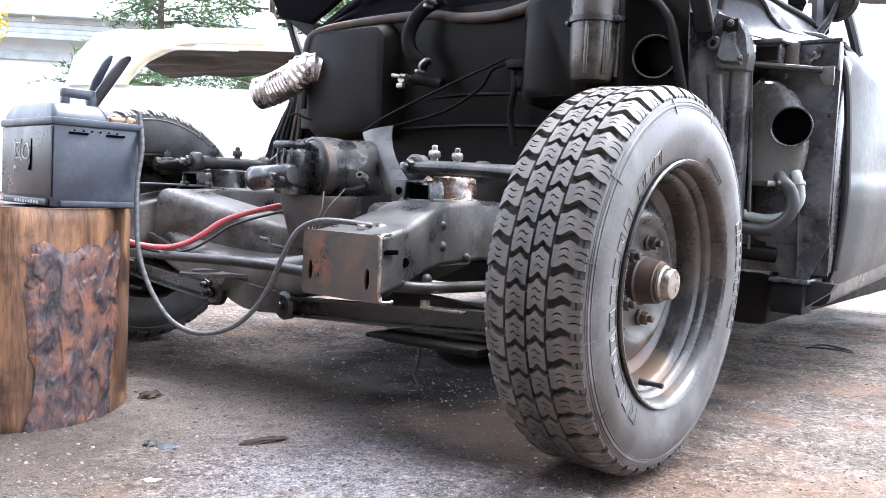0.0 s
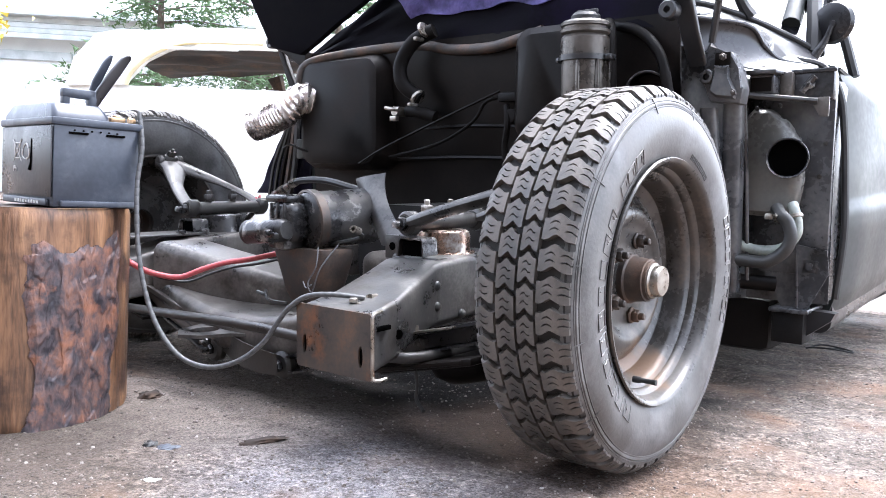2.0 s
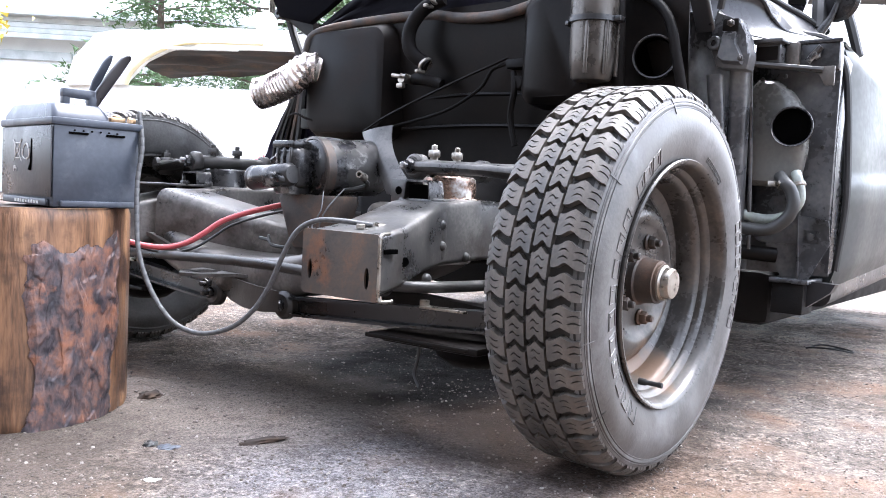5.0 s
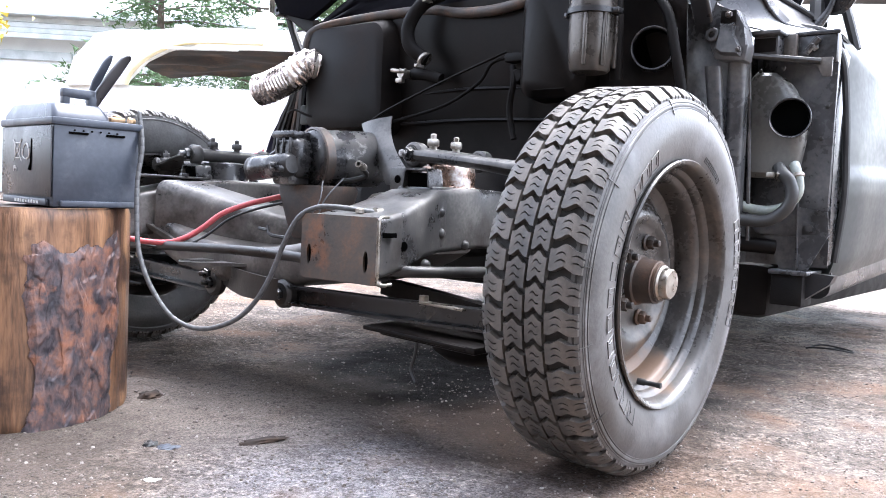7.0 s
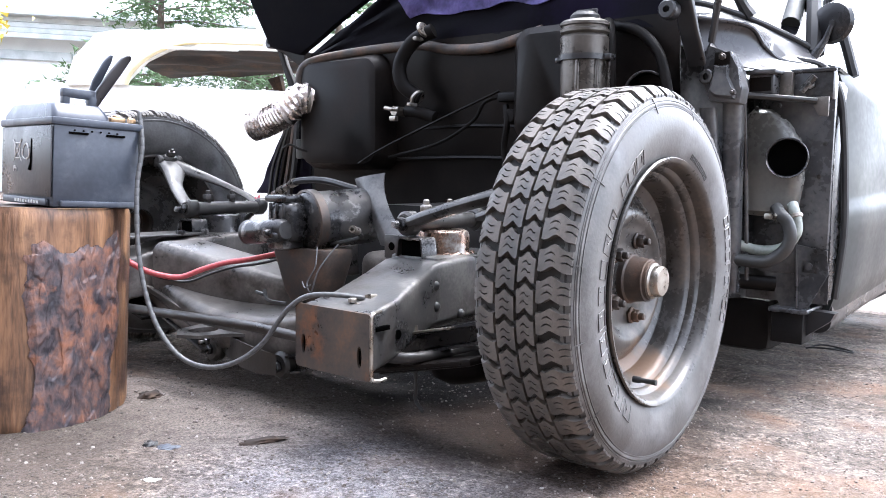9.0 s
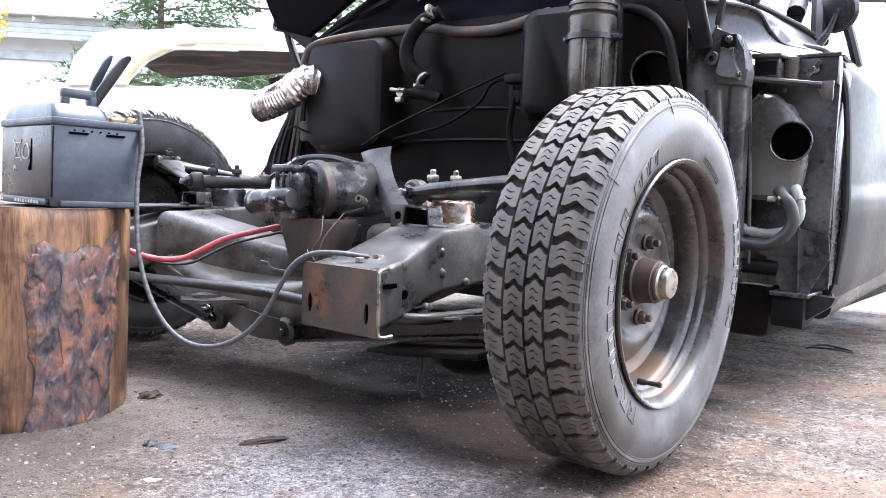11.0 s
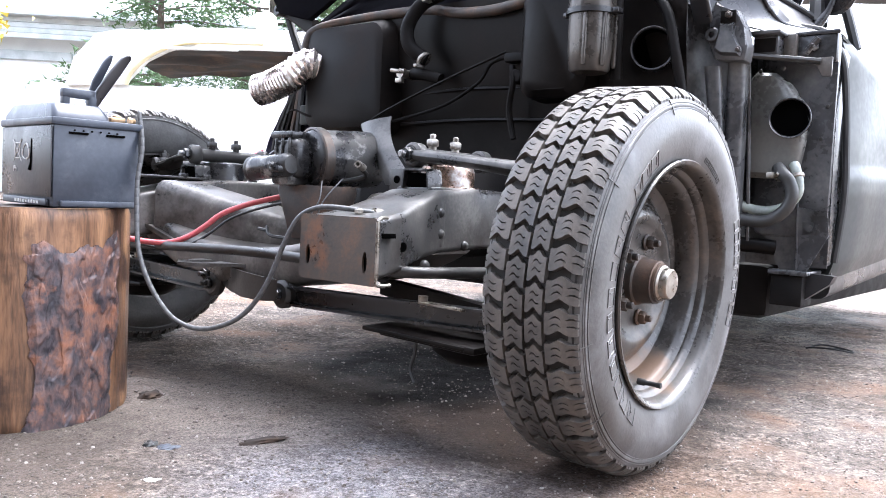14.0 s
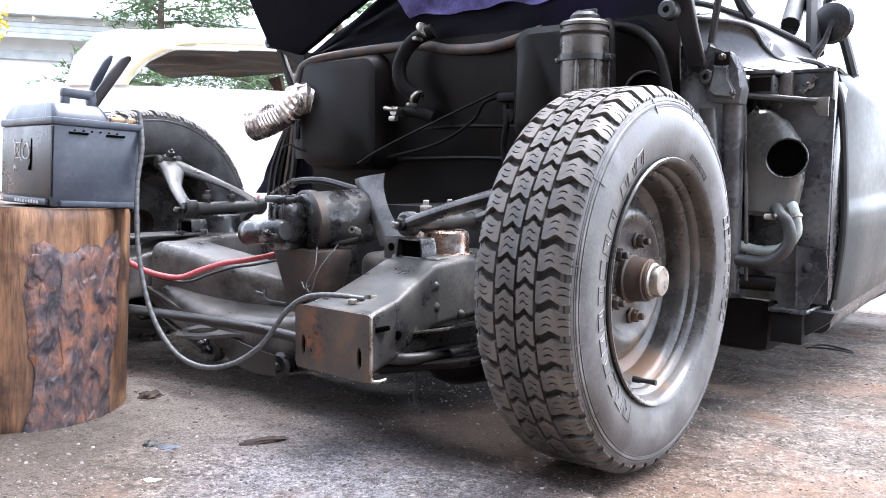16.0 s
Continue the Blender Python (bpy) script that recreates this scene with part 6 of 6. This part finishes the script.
def build_pebbles():
    rnd = random.Random(12)
    g = tagged(new("gravel", bpy.data.meshes.new("gravel")), "loose grit and small pale stones on the asphalt", "gravel", kind="stuff")
    verts, faces = [], []
    for _ in range(17000):
        x, y = rnd.uniform(-1.0, 2.1), 1.0 + 2.3 * rnd.random() ** 1.6
        s = rnd.choice((0.0012, 0.0014, 0.0014, 0.0017, 0.002, 0.0022, 0.0026, 0.0034))
        z, a0, n = ground_z(x, y), rnd.uniform(0, 6), len(verts)
        ring = []
        for k in range(6):
            r, a = s * rnd.uniform(0.75, 1.35), a0 + k * math.pi / 3
            ring.append((x + r * math.cos(a), y + r * math.sin(a), z - 0.0005))
        verts += ring
        verts += [(x + (q[0] - x) * 0.7, y + (q[1] - y) * 0.7, z + s * rnd.uniform(0.5, 0.8)) for q in ring]
        faces += [(n + k, n + (k + 1) % 6, n + 6 + (k + 1) % 6, n + 6 + k) for k in range(6)] + [tuple(n + 6 + k for k in range(6))]
    g.data.from_pydata(verts, [], faces)
    grit = bpy.data.materials.new("grit")
    grit.use_nodes = True
    gn, gl = grit.node_tree.nodes, grit.node_tree.links
    geo, tone = gn.new("ShaderNodeNewGeometry"), gn.new("ShaderNodeValToRGB")
    e = tone.color_ramp.elements
    e.new(0.5), e.new(0.85)
    for k, (p, c) in enumerate(((0.0, (0.05, 0.041, 0.035)), (0.5, (0.11, 0.09, 0.076)), (0.85, (0.2, 0.175, 0.155)), (1.0, (0.32, 0.295, 0.27)))):
        e[k].position, e[k].color = p, (*c, 1)
    gl.new(geo.outputs["Random Per Island"], tone.inputs[0])
    gl.new(tone.outputs[0], gn["Principled BSDF"].inputs["Base Color"])
    gn["Principled BSDF"].inputs["Roughness"].default_value = 0.6
    g.data.materials.append(grit)
    for name, label, cat, x, y, w, d, h, rz, mat in (
            ("bark_chip", "dark crumbled bark chip on the asphalt", "bark", -0.60, 1.706, 0.036, 0.028, 0.018, 20, VAN_LINING),
            ("wood_splinter", "brown wooden splinter on the damp asphalt", "wood", -0.305, 1.448, 0.068, 0.02, 0.011, 35, VAN_LINING),
            ("stone_chip", "flat grey stone chip on the damp asphalt", "stone", -0.455, 1.39, 0.03, 0.02, 0.008, 10, PLASTIC),
            ("tar_crumb", "dark crumb of tar on the asphalt", "tar", -0.488, 1.40, 0.02, 0.016, 0.01, 50, RUBBER),
            ("paper_scrap", "small pale crumpled paper scrap", "litter", -0.428, 1.234, 0.02, 0.013, 0.005, 15, WHITE_INK)):
        b = bmesh.new()
        bmesh.ops.create_icosphere(b, subdivisions=3, radius=1)
        for v in b.verts:
            v.co *= 1 + 0.5 * noise.noise(v.co * 2.2 + Vector((x * 9, 0, 0)))
            v.co = Vector((v.co.x * w / 2 * 1.3, v.co.y * d / 2 * 1.3, v.co.z * h / 2 * 1.2))
        o = part(name, b, mat)
        o.matrix_basis = pose(x, y, h * 0.35, 0, 0, rz)
        tagged(o, label, cat)
    wl_ = part("wire_loop", tube([(0, 0, 0), (0.05, 0.03, 0.012), (0.12, 0.02, 0.006), (0.14, -0.02, 0.003), (0.07, -0.03, 0.01), (0.01, 0.0, 0.004), (0.06, 0.02, 0.003), (0.13, 0.04, 0.003)], 0.003, 6), RUBBER)
    wl_.matrix_basis = pose(1.24, 2.76, 0.001, 0, 0, -20)
    tagged(wl_, "thin black wire loop lying on the ground", "wire")


black_links = build_lead("battery_lead", BLACK_UP, BLACK_DOWN, 0.0047, CABLE, "grey-black battery lead sagging to the chassis leg")
red_links = build_lead("power_lead", RED_UP, RED_DOWN, 0.0066, RED, "red power lead sagging to the motor unit")
DOWN_A_BIT = Vector((0.012, 0.02, -0.012))  # a thin black wire taped under the red lead
companion = build_lead("thin_wire", [Vector(q) + DOWN_A_BIT for q in RED_UP], [Vector(q) + DOWN_A_BIT for q in RED_DOWN], 0.0032, RUBBER, "thin black wire taped to the red lead")
part("lead_lug", joined(box(0.27, 0.31, 0.425, 0.45, 0.388, 0.392, 0.001), disc((0.31, 0.436, 0.392), (0, 0, 1), 0.008, 0.008, 6, 0.001), tube([(0.275, 0.437, 0.396), (0.255, 0.437, 0.395)], 0.007, 8)), BARE, car, "bright crimped cable lug")
build_pebbles()


# ---- what moves ----
def motions():
    # seconds; shift forward, left, up in metres; roll, pitch, yaw in degrees, against the pose at the start
    table = [
        (0.0, 0.0000, 0.0000, 0.0000, -0.00, 0.00, -0.00), (0.5, 0.0007, 0.0006, -0.0000, -0.02, -0.01, -0.01), (0.8, 0.0005, 0.0005, -0.0000, -0.02, -0.01, -0.01),
        (0.9, -0.0005, 0.0008, -0.0074, -0.00, 0.16, -0.03), (1.0, -0.0025, 0.0017, -0.0223, 0.03, 0.51, -0.07), (1.1, -0.0076, 0.0023, -0.0628, 0.08, 1.32, -0.18),
        (1.2, -0.0070, 0.0031, -0.0974, 0.15, 2.03, -0.28), (1.3, -0.0080, 0.0059, -0.1168, 0.54, 2.50, -0.39), (1.4, -0.0080, 0.0057, -0.1167, 0.54, 2.50, -0.40),
        (1.5, -0.0080, 0.0055, -0.1158, 0.50, 2.49, -0.40), (2.0, -0.0091, 0.0059, -0.1177, 0.58, 2.50, -0.39), (2.5, -0.0093, 0.0071, -0.1171, 0.64, 2.47, -0.36),
        (3.0, -0.0094, 0.0072, -0.1173, 0.63, 2.49, -0.35), (3.2, -0.0088, 0.0069, -0.1171, 0.60, 2.49, -0.35), (3.3, -0.0083, 0.0066, -0.1164, 0.56, 2.47, -0.35),
        (3.4, -0.0079, 0.0064, -0.1156, 0.52, 2.46, -0.35), (3.5, -0.0070, 0.0031, -0.0966, 0.17, 1.99, -0.27), (3.6, -0.0084, 0.0021, -0.0467, 0.09, 1.01, -0.13),
        (3.7, -0.0015, 0.0005, -0.0051, 0.08, 0.12, -0.02), (3.8, -0.0024, 0.0005, -0.0072, 0.13, 0.17, -0.03), (3.9, -0.0074, 0.0017, -0.0341, 0.21, 0.77, -0.11),
        (4.0, -0.0111, 0.0021, -0.0583, 0.28, 1.27, -0.17), (4.1, -0.0101, 0.0026, -0.0553, 0.07, 1.17, -0.15), (4.2, -0.0080, 0.0028, -0.0376, -0.17, 0.79, -0.09),
        (4.6, -0.0015, 0.0012, -0.0149, 0.02, 0.34, -0.05), (5.2, 0.0039, 0.0009, 0.0097, -0.00, -0.23, -0.02), (5.8, 0.0062, -0.0008, 0.0189, 0.33, -0.43, -0.05),
        (6.3, 0.0064, -0.0007, 0.0209, 0.38, -0.48, -0.06), (6.5, 0.0040, -0.0010, 0.0213, 0.39, -0.49, -0.07), (7.0, 0.0047, -0.0008, 0.0219, 0.41, -0.51, -0.04),
        (7.3, 0.0052, -0.0010, 0.0203, 0.42, -0.46, -0.05), (7.4, 0.0049, -0.0015, 0.0149, 0.32, -0.32, -0.03), (7.5, 0.0021, 0.0006, 0.0065, 0.07, -0.14, -0.01),
        (7.6, -0.0025, 0.0013, -0.0187, 0.06, 0.44, -0.05), (7.7, -0.0080, 0.0022, -0.0482, 0.03, 1.04, -0.11), (7.8, -0.0074, 0.0028, -0.0752, 0.05, 1.57, -0.18),
        (7.9, -0.0066, 0.0037, -0.0970, 0.04, 2.02, -0.22), (8.0, -0.0062, 0.0057, -0.1062, 0.07, 2.27, -0.24), (8.1, -0.0072, 0.0067, -0.1162, 0.42, 2.47, -0.32),
        (8.2, -0.0070, 0.0069, -0.1167, 0.45, 2.49, -0.32), (8.5, -0.0064, 0.0074, -0.1181, 0.53, 2.52, -0.34), (9.0, -0.0068, 0.0059, -0.1179, 0.60, 2.51, -0.39),
        (9.2, -0.0078, 0.0064, -0.1174, 0.57, 2.50, -0.36), (9.9, -0.0076, 0.0062, -0.1155, 0.51, 2.46, -0.35), (10.4, -0.0071, 0.0030, -0.0913, 0.16, 1.88, -0.25),
        (10.8, -0.0076, 0.0025, -0.0604, 0.08, 1.27, -0.17), (11.1, -0.0078, 0.0022, -0.0489, 0.05, 1.04, -0.14), (11.3, -0.0078, 0.0022, -0.0471, 0.05, 1.01, -0.13),
        (11.5, -0.0044, 0.0017, -0.0446, 0.03, 0.95, -0.13), (11.7, -0.0050, 0.0025, -0.0457, -0.02, 0.97, -0.12), (11.8, -0.0050, 0.0028, -0.0446, -0.04, 0.94, -0.10),
        (11.9, -0.0042, 0.0031, -0.0403, -0.07, 0.84, -0.08), (12.0, 0.0067, 0.0015, 0.0119, -0.05, -0.30, 0.02), (12.1, 0.0078, 0.0005, 0.0207, 0.24, -0.50, -0.03),
        (12.3, 0.0029, 0.0014, 0.0071, -0.11, -0.18, -0.02), (12.5, 0.0025, 0.0011, 0.0096, -0.08, -0.22, -0.05), (12.7, 0.0040, 0.0011, 0.0107, -0.02, -0.24, -0.06),
        (12.8, 0.0052, 0.0004, 0.0123, 0.07, -0.27, -0.07), (12.9, 0.0069, -0.0002, 0.0165, 0.24, -0.37, -0.08), (13.0, 0.0079, 0.0005, 0.0217, 0.35, -0.50, -0.10),
        (13.5, 0.0077, -0.0008, 0.0219, 0.41, -0.52, -0.09), (14.0, 0.0073, -0.0005, 0.0213, 0.39, -0.49, -0.03), (14.5, 0.0071, -0.0009, 0.0215, 0.40, -0.50, -0.04),
        (14.8, 0.0066, -0.0008, 0.0202, 0.37, -0.47, -0.05), (15.0, 0.0057, -0.0013, 0.0142, 0.24, -0.32, -0.03), (15.1, -0.0000, 0.0005, -0.0033, 0.01, 0.07, -0.02),
        (15.2, -0.0042, 0.0018, -0.0306, 0.06, 0.68, -0.10), (15.3, -0.0075, 0.0025, -0.0649, 0.13, 1.37, -0.19), (15.4, -0.0070, 0.0029, -0.0879, 0.20, 1.83, -0.26),
        (15.5, -0.0062, 0.0047, -0.1034, 0.21, 2.22, -0.29), (15.6, -0.0073, 0.0062, -0.1179, 0.63, 2.53, -0.38), (15.7, -0.0069, 0.0061, -0.1181, 0.61, 2.54, -0.37),
        (16.0, -0.0058, 0.0059, -0.1187, 0.56, 2.55, -0.33),
    ]

    def offset(row):
        return Matrix.Translation(row[1:4]) @ Euler([radians(a) for a in row[4:7]], "XYZ").to_matrix().to_4x4()

    def lean(up):
        """The wheel's lean as the body sits up or down: wishbones tip its top inward when low."""
        return -1.36 + (2.05 * (min(0.125, -up) / 0.117) ** 2 if up < 0 else -0.2 * up / 0.022)

    def shove(up):
        """Its contact creeps inward and it rolls a little with the stroke: metres, degrees."""
        return (-0.009 * (up / 0.117) ** 2, 1.8 * (up / 0.117) ** 2) if up < 0 else (-0.0045 * up / 0.022, 0.9 * up / 0.022)

    walk(car, [(r[0], CAR_AT @ offset(r)) for r in table])
    rows = {k: [] for k in ("near", "far", "un", "uf", "ln", "lf")}
    for r in table:
        o = offset(r)
        back = o.inverted()
        for side, wk, uk, lk in ((1, "near", "un", "ln"), (-1, "far", "uf", "lf")):
            hub_up = (o @ Vector((0, side * 0.4, 0))).z
            turn = Matrix.Identity(4) if side > 0 else pose(0, 0, 0, 0, 0, 180)
            creep, roll = shove(hub_up)
            w = Matrix.Translation((0, side * (0.786 + creep), -0.003)) @ turn @ Matrix.Rotation(radians(lean(hub_up)), 4, "X") @ Matrix.Translation((0, 0, R_TYRE)) @ Matrix.Rotation(radians(roll * side), 4, "Y")
            rows[wk].append((r[0], back @ w))
            top = back @ (w @ Vector((0, -0.135, 0.175)))
            low = back @ (w @ Vector((0, -0.15, -0.09)))
            for key, pivot, end, start in ((uk, Vector((-0.02, 0.325 if side > 0 else -0.45, 0.513)), top, -0.0), (lk, Vector((0.2, side * 0.12, 0.212)), low, 0.035)):
                a = math.atan2(end.z - pivot.z, abs(end.y - pivot.y)) - start
                m = Matrix.Translation(pivot) @ Matrix.Rotation(a * side, 4, "X")
                rows[key].append((r[0], m))
    for ob, k in ((wheel_near, "near"), (wheel_far, "far"), (upper_near, "un"), (upper_far, "uf"), (lower_near, "ln"), (lower_far, "lf")):
        walk(ob, rows[k])
    for links, up, down in (black_links, red_links, companion):
        for i, ob in enumerate(links):
            keys = []
            for r in table:
                f = -r[3] / 0.1175
                a, b = up[i].lerp(down[i], f), up[i + 1].lerp(down[i + 1], f)
                q = Vector((0, 1, 0)).rotation_difference(b - a)
                keys.append((r[0], Matrix.Translation((a + b) / 2) @ q.to_matrix().to_4x4()))
            walk(ob, keys)


motions()
